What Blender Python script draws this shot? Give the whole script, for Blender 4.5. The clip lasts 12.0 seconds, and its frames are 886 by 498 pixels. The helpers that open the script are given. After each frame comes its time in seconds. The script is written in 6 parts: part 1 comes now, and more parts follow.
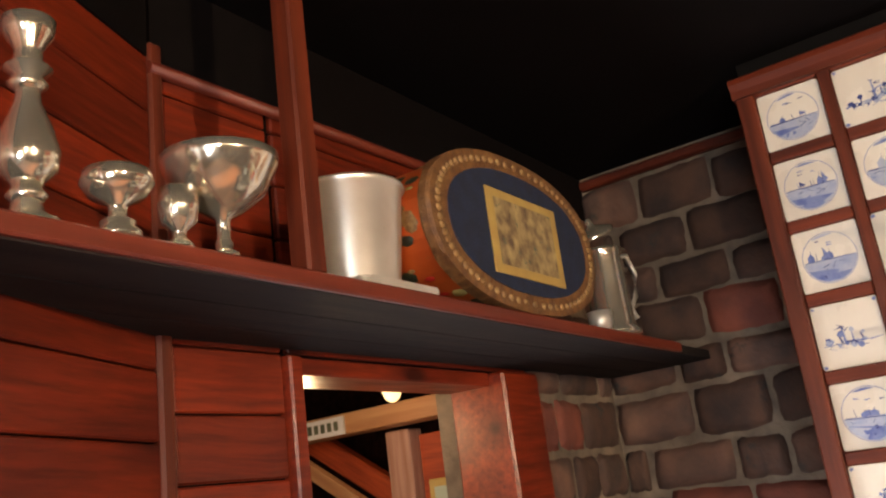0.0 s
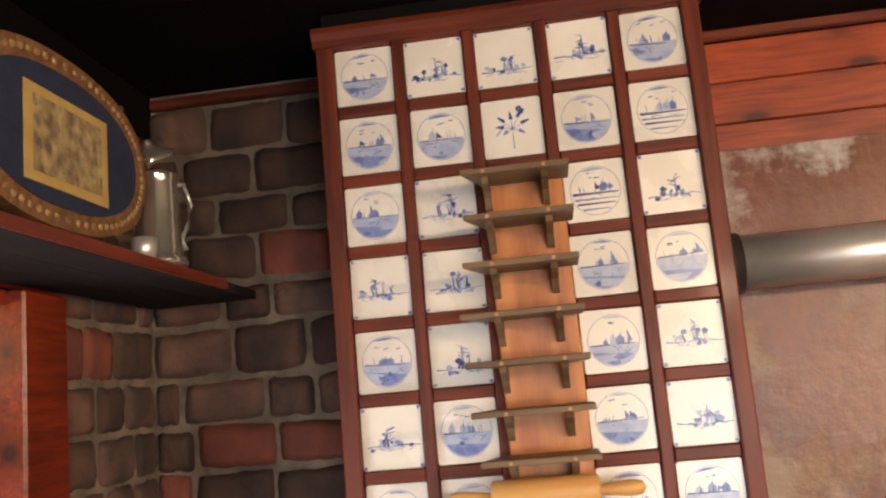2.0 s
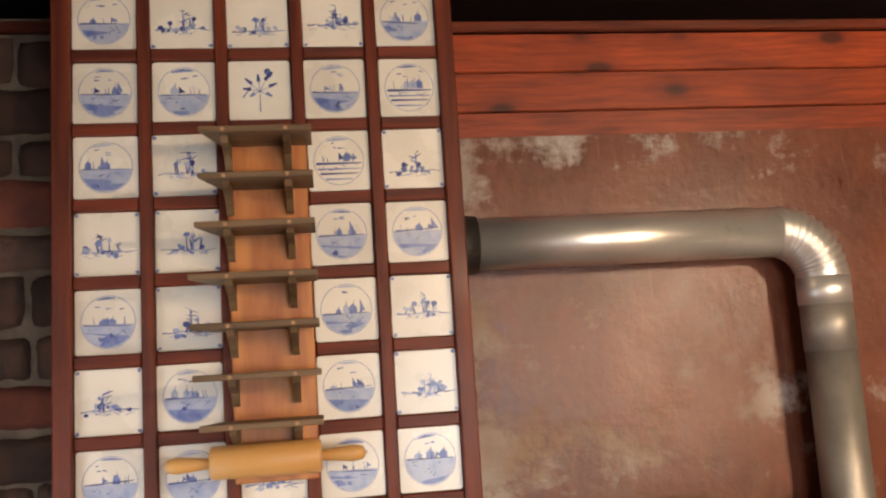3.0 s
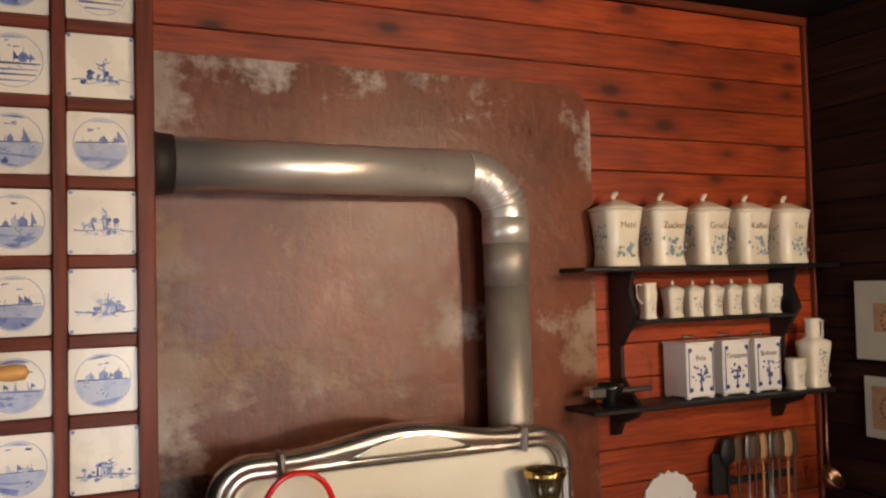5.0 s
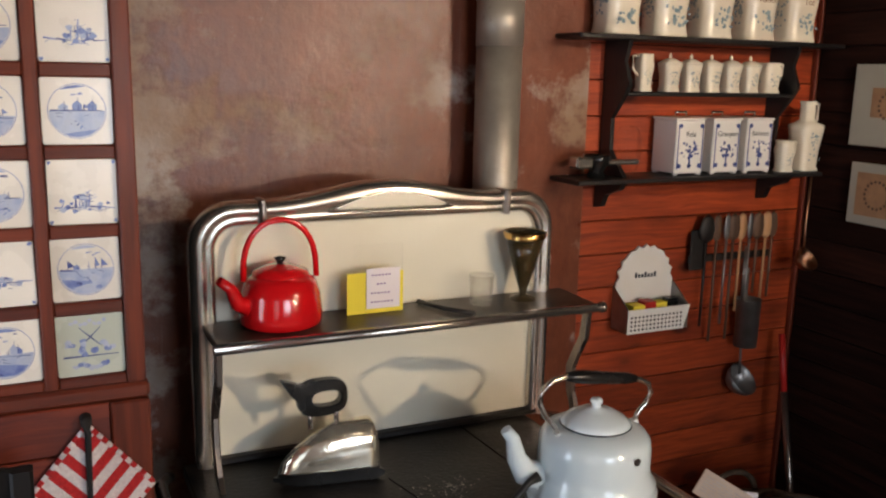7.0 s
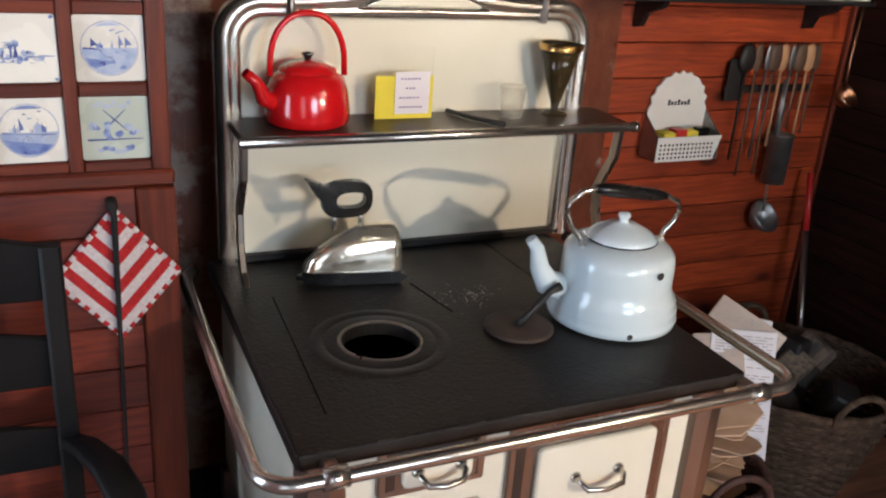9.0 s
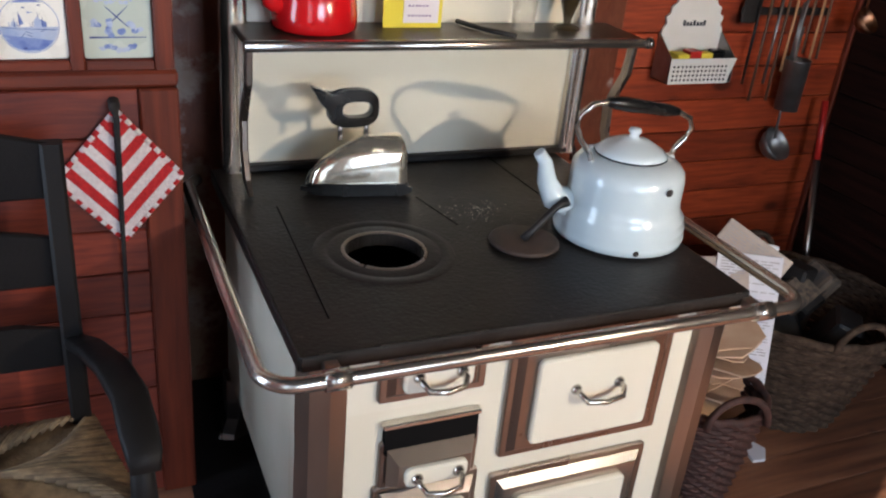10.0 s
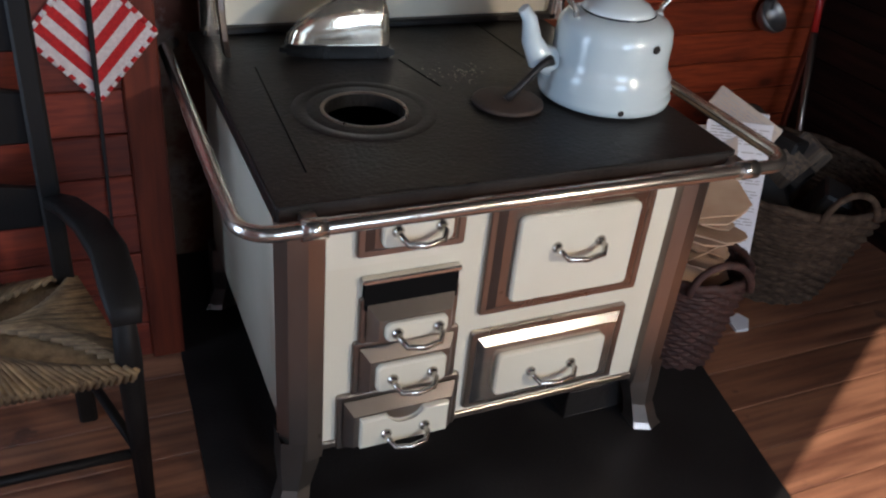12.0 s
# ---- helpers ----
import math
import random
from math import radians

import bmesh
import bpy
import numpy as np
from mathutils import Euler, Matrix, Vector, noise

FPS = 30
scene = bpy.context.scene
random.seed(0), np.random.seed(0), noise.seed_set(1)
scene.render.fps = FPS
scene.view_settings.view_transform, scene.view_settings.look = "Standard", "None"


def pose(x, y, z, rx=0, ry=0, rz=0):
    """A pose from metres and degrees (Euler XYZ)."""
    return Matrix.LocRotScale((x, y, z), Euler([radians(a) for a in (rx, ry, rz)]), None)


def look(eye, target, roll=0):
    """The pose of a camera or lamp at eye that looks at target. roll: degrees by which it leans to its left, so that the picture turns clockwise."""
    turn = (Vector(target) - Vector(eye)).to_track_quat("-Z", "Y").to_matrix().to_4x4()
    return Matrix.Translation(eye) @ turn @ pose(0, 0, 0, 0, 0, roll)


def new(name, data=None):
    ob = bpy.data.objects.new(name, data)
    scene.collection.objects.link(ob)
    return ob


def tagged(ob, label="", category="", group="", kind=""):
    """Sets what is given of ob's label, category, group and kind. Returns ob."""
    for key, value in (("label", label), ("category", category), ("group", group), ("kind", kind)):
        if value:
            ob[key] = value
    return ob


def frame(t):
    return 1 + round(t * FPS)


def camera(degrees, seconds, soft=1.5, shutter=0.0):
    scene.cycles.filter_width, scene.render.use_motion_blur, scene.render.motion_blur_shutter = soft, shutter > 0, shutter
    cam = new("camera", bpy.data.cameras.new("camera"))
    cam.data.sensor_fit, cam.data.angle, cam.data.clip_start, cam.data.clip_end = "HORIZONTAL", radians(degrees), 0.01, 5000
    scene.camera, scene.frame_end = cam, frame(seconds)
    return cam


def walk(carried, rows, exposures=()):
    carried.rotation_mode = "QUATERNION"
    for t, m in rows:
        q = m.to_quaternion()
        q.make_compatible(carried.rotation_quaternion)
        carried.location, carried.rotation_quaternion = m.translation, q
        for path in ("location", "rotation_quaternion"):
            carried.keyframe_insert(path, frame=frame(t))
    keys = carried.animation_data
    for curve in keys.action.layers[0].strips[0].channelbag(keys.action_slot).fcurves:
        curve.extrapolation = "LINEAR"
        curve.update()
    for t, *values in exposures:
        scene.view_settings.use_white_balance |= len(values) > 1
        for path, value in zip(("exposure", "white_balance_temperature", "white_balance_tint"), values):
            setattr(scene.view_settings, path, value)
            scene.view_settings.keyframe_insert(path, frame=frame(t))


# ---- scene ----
cam = camera(53.8, 12.0, soft=2.2)
PATH = [
    (0, (-0.136, -0.062, 1.888), (-1.203, 1.536, 2.446), -7.5),
    (0.5, (-0.107, -0.052, 1.881), (-1.028, 1.643, 2.409), -7.3),
    (1, (-0.1, -0.036, 1.876), (-0.860, 1.746, 2.377), -6.4),
    (1.5, (-0.111, -0.021, 1.883), (-0.638, 1.863, 2.298), -6.0),
    (2, (-0.108, -0.014, 1.883), (-0.329, 1.948, 2.201), -5.1),
    (2.5, (-0.062, 0.003, 1.861), (-0.03, 1.986, 2.118), -4.1),
    (3, (-0.03, -0.008, 1.828), (0.250, 1.955, 2.089), -3.6),
    (3.5, (0.003, 0.001, 1.843), (0.501, 1.925, 2.061), -2.3),
    (5.5, (0.062, -0.075, 1.804), (0.93, 1.727, 1.791), -1.1),
    (6, (0.073, -0.074, 1.787), (0.937, 1.724, 1.647), -0.2),
    (6.5, (0.089, -0.061, 1.755), (0.93, 1.731, 1.470), 0.4),
    (7, (0.086, -0.04, 1.728), (0.93, 1.729, 1.330), 1.3),
    (7.5, (0.08, -0.03, 1.703), (0.897, 1.725, 1.197), 1.7),
    (9.5, (0.062, -0.014, 1.604), (0.843, 1.643, 0.800), 4.9),
    (10, (0.064, -0.017, 1.576), (0.83, 1.61, 0.702), 5.6),
    (10.5, (0.067, -0.029, 1.550), (0.819, 1.566, 0.606), 6.4),
    (11, (0.073, -0.041, 1.531), (0.813, 1.533, 0.542), 6.1),
    (11.5, (0.083, -0.053, 1.513), (0.824, 1.497, 0.488), 6.0),
    (12, (0.093, -0.058, 1.496), (0.835, 1.46, 0.427), 5.9),
]
walk(cam, [(t, look(eye, target, roll)) for t, eye, target, roll in PATH],
     exposures=[(0.0, 1.55, 7150, 15), (2.5, 1.32, 7200, 15), (3.5, 0.94, 7200, 15), (5.5, 0.84, 6850, 14), (7.5, 0.92, 6250, 12), (9.5, 1.26, 5750, 10), (10.5, 1.28, 5600, 10), (12.0, 0.78, 5500, 10)])

# ---- light ----
world = bpy.data.worlds.new("world")
scene.world = world
world.use_nodes = True
wn = world.node_tree
sky = wn.nodes.new("ShaderNodeTexSky")
sky.sky_type, sky.sun_disc, sky.sun_elevation, sky.sun_rotation = "NISHITA", False, radians(29.4), radians(241)
wn.links.new(sky.outputs[0], wn.nodes["Background"].inputs[0])
wn.nodes["Background"].inputs[1].default_value = 0.05


def lamp(name, kind, m, power, colour, **more):
    d = bpy.data.lights.new(name, kind)
    d.energy, d.color = power, colour
    if kind == "AREA":
        d.shape, d.size, d.size_y = "RECTANGLE", more["size"], more["size_y"]
    elif kind == "POINT":
        d.shadow_soft_size = more["size"]
    else:
        d.angle = more["size"]
    ob = new(name, d)
    ob.matrix_world = m
    return ob


lamp("sun", "SUN", look((-3.0, -1.75, 3.15), (1.9, 0.95, 0)), 5.0, (1.0, 0.84, 0.64), size=radians(0.5))
lamp("window_light_south", "AREA", look((0.9, -2.25, 1.45), (1.0, 0, 0.9)), 26, (0.80, 0.90, 1.0), size=1.1, size_y=1.1)
lamp("window_light_west", "AREA", look((-0.94, -1.05, 1.25), (1, 0.9, 0.4)), 3, (0.78, 0.89, 1.0), size=1.0, size_y=1.4)
lamp("doorway_daylight", "AREA", look((-1.30, 1.26, 0.95), (1, 1.26, 0.75)), 9, (0.78, 0.89, 1.0), size=0.5, size_y=1.4)
# Unseen warm bulbs, set where cast shadows and highlights point.
BULBS = [((1.95, -0.10, 2.30), 60, (1.0, 0.79, 0.55)), ((2.02, -0.90, 1.66), 75, (1.0, 0.79, 0.55)), ((0.75, -0.75, 2.32), 20, (1.0, 0.79, 0.55))]
for place, power, colour in BULBS:
    lamp("bulb_light", "POINT", Matrix.Translation((place[0], place[1], place[2] - 0.075)), power, colour, size=0.03)
lamp("back_room_light", "POINT", Matrix.Translation((-1.48, 1.30, 2.06)), 1.6, (1.0, 0.68, 0.36), size=0.04)

# ---- materials ----


def material(name, a, b=None, rough=0.6, metal=0.0, scale=12.0, stretch=(1, 1, 1), bump=0.15, fine=140.0, vary=0.0, stain=None, stain_at=0.62, stain_scale=5.0, spec=0.5, coat=0.0, rough_vary=0.12, detail=6.0):
    """A surface of two tones a and b mixed by noise, with fine relief, per-piece variation and optional stains."""
    m = bpy.data.materials.new(name)
    m.use_nodes = True
    t = m.node_tree
    n, L = t.nodes, t.links
    p = n["Principled BSDF"]
    b = b or tuple(c * 0.7 for c in a)
    co = n.new("ShaderNodeTexCoord")
    info = n.new("ShaderNodeObjectInfo")
    add = n.new("ShaderNodeVectorMath")
    add.operation = "MULTIPLY_ADD"
    comb = n.new("ShaderNodeCombineXYZ")
    for k in range(3):
        L.new(info.outputs["Random"], comb.inputs[k])
    L.new(comb.outputs[0], add.inputs[0])
    add.inputs[1].default_value = (17, 31, 23)
    L.new(co.outputs["Object"], add.inputs[2])
    mp = n.new("ShaderNodeMapping")
    mp.inputs["Scale"].default_value = stretch
    L.new(add.outputs[0], mp.inputs[0])
    no = n.new("ShaderNodeTexNoise")
    no.inputs["Scale"].default_value, no.inputs["Detail"].default_value = scale, detail
    L.new(mp.outputs[0], no.inputs["Vector"])
    ramp = n.new("ShaderNodeValToRGB")
    ramp.color_ramp.elements[0].position, ramp.color_ramp.elements[1].position = 0.34, 0.68
    ramp.color_ramp.elements[0].color, ramp.color_ramp.elements[1].color = (*b, 1), (*a, 1)
    L.new(no.outputs["Fac"], ramp.inputs[0])
    col = ramp.outputs[0]
    if vary:
        hsv = n.new("ShaderNodeHueSaturation")
        mr = n.new("ShaderNodeMapRange")
        mr.inputs["To Min"].default_value, mr.inputs["To Max"].default_value = 1 - vary, 1 + vary
        L.new(info.outputs["Random"], mr.inputs["Value"])
        L.new(mr.outputs[0], hsv.inputs["Value"])
        L.new(col, hsv.inputs["Color"])
        col = hsv.outputs[0]
    if stain:
        st = n.new("ShaderNodeTexNoise")
        st.inputs["Scale"].default_value, st.inputs["Detail"].default_value, st.inputs["Roughness"].default_value = stain_scale, 9, 0.68
        L.new(add.outputs[0], st.inputs["Vector"])
        sr = n.new("ShaderNodeValToRGB")
        sr.color_ramp.elements[0].position, sr.color_ramp.elements[1].position = stain_at, stain_at + 0.07
        L.new(st.outputs["Fac"], sr.inputs[0])
        mx = n.new("ShaderNodeMix")
        mx.data_type = "RGBA"
        L.new(sr.outputs[0], mx.inputs["Factor"])
        L.new(col, mx.inputs["A"])
        mx.inputs["B"].default_value = (*stain, 1)
        col = mx.outputs["Result"]
    L.new(col, p.inputs["Base Color"])
    fn = n.new("ShaderNodeTexNoise")
    fn.inputs["Scale"].default_value, fn.inputs["Detail"].default_value = fine, 4
    L.new(mp.outputs[0], fn.inputs["Vector"])
    rr = n.new("ShaderNodeMapRange")
    rr.inputs["To Min"].default_value, rr.inputs["To Max"].default_value = max(0.02, rough - rough_vary), min(1, rough + rough_vary)
    L.new(no.outputs["Fac"], rr.inputs["Value"])
    L.new(rr.outputs[0], p.inputs["Roughness"])
    p.inputs["Metallic"].default_value = metal
    p.inputs["Specular IOR Level"].default_value = spec
    p.inputs["Coat Weight"].default_value = coat
    p.inputs["Coat Roughness"].default_value = 0.15
    if bump:
        bp = n.new("ShaderNodeBump")
        bp.inputs["Strength"].default_value, bp.inputs["Distance"].default_value = bump, 0.004
        mixh = n.new("ShaderNodeMath")
        mixh.operation = "ADD"
        L.new(no.outputs["Fac"], mixh.inputs[0])
        L.new(fn.outputs["Fac"], mixh.inputs[1])
        L.new(mixh.outputs[0], bp.inputs["Height"])
        L.new(bp.outputs[0], p.inputs["Normal"])
    return m


def glass_material(name, tint=(1, 1, 1), rough=0.02):
    m = bpy.data.materials.new(name)
    m.use_nodes = True
    p = m.node_tree.nodes["Principled BSDF"]
    p.inputs["Transmission Weight"].default_value, p.inputs["Roughness"].default_value, p.inputs["IOR"].default_value = 1, rough, 1.45
    p.inputs["Base Color"].default_value = (*tint, 1)
    return m


def glow_material(name, colour, strength):
    m = bpy.data.materials.new(name)
    m.use_nodes = True
    p = m.node_tree.nodes["Principled BSDF"]
    p.inputs["Emission Color"].default_value, p.inputs["Emission Strength"].default_value = (*colour, 1), strength
    return m


def chain(t, kind, **values):
    """A node with the given inputs set, or linked where a socket is given."""
    nd = t.nodes.new(kind)
    for key, value in values.items():
        if key == "operation":
            nd.operation = value
            continue
        sock = nd.inputs[int(key[1:])] if key[0] == "_" else nd.inputs[key.replace("_", " ")]
        if isinstance(value, bpy.types.NodeSocket):
            t.links.new(value, sock)
        else:
            sock.default_value = value
    return nd


def blend(t, fac, a, b):
    mx = t.nodes.new("ShaderNodeMix")
    mx.data_type = "RGBA"
    for sock, value in ((mx.inputs["Factor"], fac), (mx.inputs["A"], a), (mx.inputs["B"], b)):
        if isinstance(value, bpy.types.NodeSocket):
            t.links.new(value, sock)
        else:
            sock.default_value = value if sock == mx.inputs["Factor"] and not isinstance(value, tuple) else (*value, 1)
    return mx.outputs["Result"]


def steps(t, sock, lo, hi, a=0.0, b=1.0):
    """Maps a value between lo and hi to a and b, clamped."""
    nd = t.nodes.new("ShaderNodeMapRange")
    t.links.new(sock, nd.inputs["Value"])
    for key, value in (("From Min", lo), ("From Max", hi), ("To Min", a), ("To Max", b)):
        nd.inputs[key].default_value = value
    return nd.outputs[0]


def maths(t, operation, a, b=0.0):
    return chain(t, "ShaderNodeMath", operation=operation, _0=a, _1=b).outputs[0]


def pine_material(name, light, dark, axis):
    """Stained pine with fine grain along an axis, dark knots, worn lighter zones and a tone of its own for each board."""
    m = bpy.data.materials.new(name)
    m.use_nodes = True
    t = m.node_tree
    p = t.nodes["Principled BSDF"]
    info = t.nodes.new("ShaderNodeObjectInfo").outputs["Random"]
    co = t.nodes.new("ShaderNodeTexCoord").outputs["Object"]
    shift = chain(t, "ShaderNodeCombineXYZ", X=info, Y=info, Z=info).outputs[0]
    at = chain(t, "ShaderNodeVectorMath", operation="MULTIPLY_ADD", _0=shift, _1=(17, 31, 23), _2=co).outputs[0]
    along = tuple(1.0 if k == axis else 16.0 for k in range(3))
    wide = tuple(1.0 if k == axis else 3.0 for k in range(3))
    warp = chain(t, "ShaderNodeTexNoise", Vector=at, Scale=2.2, Detail=2.0).outputs["Color"]
    bent = chain(t, "ShaderNodeVectorMath", operation="MULTIPLY_ADD", _0=warp, _1=(0.05, 0.05, 0.05), _2=at).outputs[0]
    grain_at = chain(t, "ShaderNodeVectorMath", operation="MULTIPLY", _0=bent, _1=along).outputs[0]
    grain = chain(t, "ShaderNodeTexNoise", Vector=grain_at, Scale=5.0, Detail=9.0, Roughness=0.62).outputs["Fac"]
    broad_at = chain(t, "ShaderNodeVectorMath", operation="MULTIPLY", _0=at, _1=wide).outputs[0]
    broad = chain(t, "ShaderNodeTexNoise", Vector=broad_at, Scale=2.4, Detail=4.0).outputs["Fac"]
    knot_at = chain(t, "ShaderNodeVectorMath", operation="MULTIPLY", _0=at, _1=tuple(4.2 if k == axis else 8.5 for k in range(3))).outputs[0]
    cell = chain(t, "ShaderNodeTexVoronoi", Vector=knot_at, Scale=1.0).outputs["Distance"]
    knot = steps(t, cell, 0.11, 0.20, 0.9, 0.0)
    halo = steps(t, cell, 0.18, 0.44, 0.7, 0.0)
    col = blend(t, steps(t, grain, 0.34, 0.66), dark, light)
    col = blend(t, steps(t, broad, 0.52, 0.74, 0.0, 0.55), col, tuple(c * 0.40 for c in dark))
    col = blend(t, halo, col, tuple(c * 0.8 for c in dark))
    col = blend(t, knot, col, tuple(c * 0.22 for c in dark))
    tone = chain(t, "ShaderNodeHueSaturation", Value=steps(t, info, 0, 1, 0.74, 1.22), Color=col).outputs[0]
    t.links.new(tone, p.inputs["Base Color"])
    t.links.new(steps(t, grain, 0.3, 0.7, 0.52, 0.36), p.inputs["Roughness"])
    p.inputs["Coat Weight"].default_value, p.inputs["Coat Roughness"].default_value = 0.12, 0.2
    bp = chain(t, "ShaderNodeBump", Strength=0.35, Distance=0.002, Height=grain)
    t.links.new(bp.outputs[0], p.inputs["Normal"])
    return m


def plate_material():
    """Rust-brown painted sheet: paint worn off along its edges, scuffs, drips and a slightly hammered gloss."""
    m = bpy.data.materials.new("rust_brown_sheet")
    m.use_nodes = True
    t = m.node_tree
    p = t.nodes["Principled BSDF"]
    co = t.nodes.new("ShaderNodeTexCoord").outputs["Object"]
    xyz = chain(t, "ShaderNodeSeparateXYZ", Vector=co)
    x, z = xyz.outputs["X"], xyz.outputs["Z"]

    def noise(scale, stretch, detail=8.0, rough=0.6):
        v = chain(t, "ShaderNodeVectorMath", operation="MULTIPLY", _0=co, _1=stretch).outputs[0]
        return chain(t, "ShaderNodeTexNoise", Vector=v, Scale=scale, Detail=detail, Roughness=rough).outputs["Fac"]

    broad, fine = noise(2.6, (1, 1, 1)), noise(34.0, (1, 1, 0.5), 6.0, 0.7)
    col = blend(t, steps(t, broad, 0.35, 0.65), (0.090, 0.025, 0.013), (0.180, 0.047, 0.021))
    col = blend(t, steps(t, fine, 0.40, 0.72, 0.0, 0.4), col, (0.24, 0.078, 0.037))
    edge = maths(t, "MAXIMUM", steps(t, x, 0.345, 0.46, 0.22, 0.0), steps(t, z, 2.425, 2.15, 0.095, 0.0))
    edge = maths(t, "MAXIMUM", edge, steps(t, x, 1.66, 1.58, 0.10, 0.0))
    low = maths(t, "MULTIPLY", steps(t, z, 1.42, 1.55, 0.0, 1.0), steps(t, z, 1.90, 1.64, 0.0, 0.155))
    worn = maths(t, "ADD", maths(t, "ADD", noise(5.5, (1, 1, 1.3), 12.0, 0.66), maths(t, "MULTIPLY", fine, 0.22)), maths(t, "ADD", edge, low))
    bare = steps(t, worn, 0.735, 0.87, 0.0, 0.8)
    tint = blend(t, steps(t, noise(1.7, (1, 1, 1)), 0.42, 0.60), (0.27, 0.17, 0.105), (0.46, 0.42, 0.39))
    col = blend(t, bare, col, tint)
    drip = steps(t, noise(3.0, (26, 26, 0.8), 4.0, 0.6), 0.64, 0.72, 0.0, 0.5)
    col = blend(t, drip, col, (0.26, 0.155, 0.105))
    scratch = steps(t, noise(6.0, (1.5, 1.5, 26), 6.0, 0.75), 0.64, 0.72, 0.0, 0.5)
    col = blend(t, scratch, col, (0.30, 0.20, 0.14))
    t.links.new(col, p.inputs["Base Color"])
    t.links.new(maths(t, "ADD", steps(t, fine, 0.3, 0.7, 0.26, 0.44), steps(t, bare, 0, 1, 0, 0.22)), p.inputs["Roughness"])
    height = maths(t, "ADD", maths(t, "MULTIPLY", noise(16.0, (1, 1, 1), 5.0), 1.0), maths(t, "SUBTRACT", maths(t, "MULTIPLY", fine, 0.25), maths(t, "MULTIPLY", bare, 0.25)))
    p.inputs["Specular IOR Level"].default_value = 0.4
    bp = chain(t, "ShaderNodeBump", Strength=0.6, Distance=0.006, Height=height)
    t.links.new(bp.outputs[0], p.inputs["Normal"])
    return m


GRAIN_X, GRAIN_Y, GRAIN_Z = (1, 14, 14), (14, 1, 14), (14, 14, 1)
M = {}
M["board"] = pine_material("red_stained_board", (0.40, 0.066, 0.017), (0.20, 0.026, 0.008), 0)
# Darker than the north boards: west wall turned from the lamps, shade coloured in.
M["board_y"] = pine_material("dimmed_red_board_along", (0.28, 0.034, 0.010), (0.125, 0.014, 0.005), 1)
# Deeper red, partly stain, partly shade behind the chair put into the colour.
M["board_low"] = pine_material("shaded_red_board", (0.20, 0.034, 0.014), (0.10, 0.014, 0.007), 0)
# Dark wood taken nearly to black: the unlit wall's shade is in the colour.
M["board_dark"] = material("dark_shaded_board", (0.026, 0.010, 0.007), (0.011, 0.005, 0.004), rough=0.92, scale=3.2, stretch=GRAIN_Y, bump=0.25, vary=0.25, spec=0.05)
M["trim"] = material("red_brown_trim", (0.165, 0.029, 0.010), (0.075, 0.012, 0.005), rough=0.5, scale=3.5, stretch=GRAIN_Z, bump=0.25, vary=0.12, coat=0.05, spec=0.35)
M["trim_x"] = material("red_brown_rail", (0.165, 0.029, 0.010), (0.075, 0.012, 0.005), rough=0.5, scale=3.5, stretch=GRAIN_X, bump=0.25, vary=0.12, coat=0.05, spec=0.35)
M["trim_y"] = material("red_brown_edge", (0.20, 0.036, 0.018), (0.11, 0.018, 0.010), rough=0.4, scale=3.5, stretch=GRAIN_Y, bump=0.2, vary=0.1)
M["wood_light"] = material("plain_pine", (0.50, 0.27, 0.13), (0.36, 0.16, 0.07), rough=0.55, scale=3.0, stretch=GRAIN_X, bump=0.2)
M["pale_post"] = material("worn_pink_paint", (0.46, 0.26, 0.19), (0.30, 0.13, 0.08), rough=0.55, scale=4, stretch=GRAIN_Z, bump=0.2)
M["ceiling"] = material("black_painted_ceiling", (0.006, 0.004, 0.004), (0.003, 0.002, 0.002), rough=0.9, scale=3, stretch=GRAIN_X, bump=0.2, spec=0.1)
# High shelf boards: the underside's shade is given as a near-black colour.
M["dark_shelf"] = material("shade_dark_board", (0.034, 0.025, 0.021), (0.013, 0.010, 0.009), rough=0.85, scale=3, stretch=GRAIN_Y, bump=0.4, spec=0.2)
M["black_wood"] = material("black_painted_wood", (0.012, 0.010, 0.010), (0.006, 0.005, 0.005), rough=0.45, scale=8, bump=0.2)
M["brick"] = material("dark_old_brick", (0.16, 0.082, 0.055), (0.062, 0.040, 0.033), rough=0.9, scale=9, bump=0.9, fine=60, vary=0.45, stain=(0.050, 0.044, 0.040), stain_at=0.60, stain_scale=7)
M["brick_red"] = material("red_old_brick", (0.27, 0.075, 0.045), (0.15, 0.045, 0.032), rough=0.9, scale=9, bump=0.9, fine=60, vary=0.2)
M["mortar"] = material("sandy_mortar", (0.27, 0.205, 0.145), (0.13, 0.098, 0.072), rough=0.95, scale=14, bump=1.0, fine=90)
M["plate"] = plate_material()
M["zinc"] = material("galvanised_pipe", (0.80, 0.76, 0.71), (0.60, 0.56, 0.52), rough=0.36, metal=0.72, scale=4, bump=0.03, stain=(0.46, 0.42, 0.38), stain_at=0.60, stain_scale=5)
M["zinc_dull"] = material("dull_zinc_pipe", (0.40, 0.36, 0.31), (0.27, 0.24, 0.21), rough=0.5, metal=0.6, scale=9, bump=0.08, stain=(0.20, 0.16, 0.13), stain_at=0.6, stain_scale=9)
M["iron"] = material("black_cast_iron", (0.030, 0.026, 0.024), (0.014, 0.012, 0.011), rough=0.5, metal=0.35, scale=10, bump=0.35, fine=90)
M["iron_dust"] = material("worn_iron_plate", (0.026, 0.021, 0.018), (0.009, 0.008, 0.007), rough=0.44, metal=0.3, scale=5, bump=0.4, fine=110, stain=(0.070, 0.058, 0.047), stain_at=0.64, stain_scale=17, spec=0.3, rough_vary=0.2)
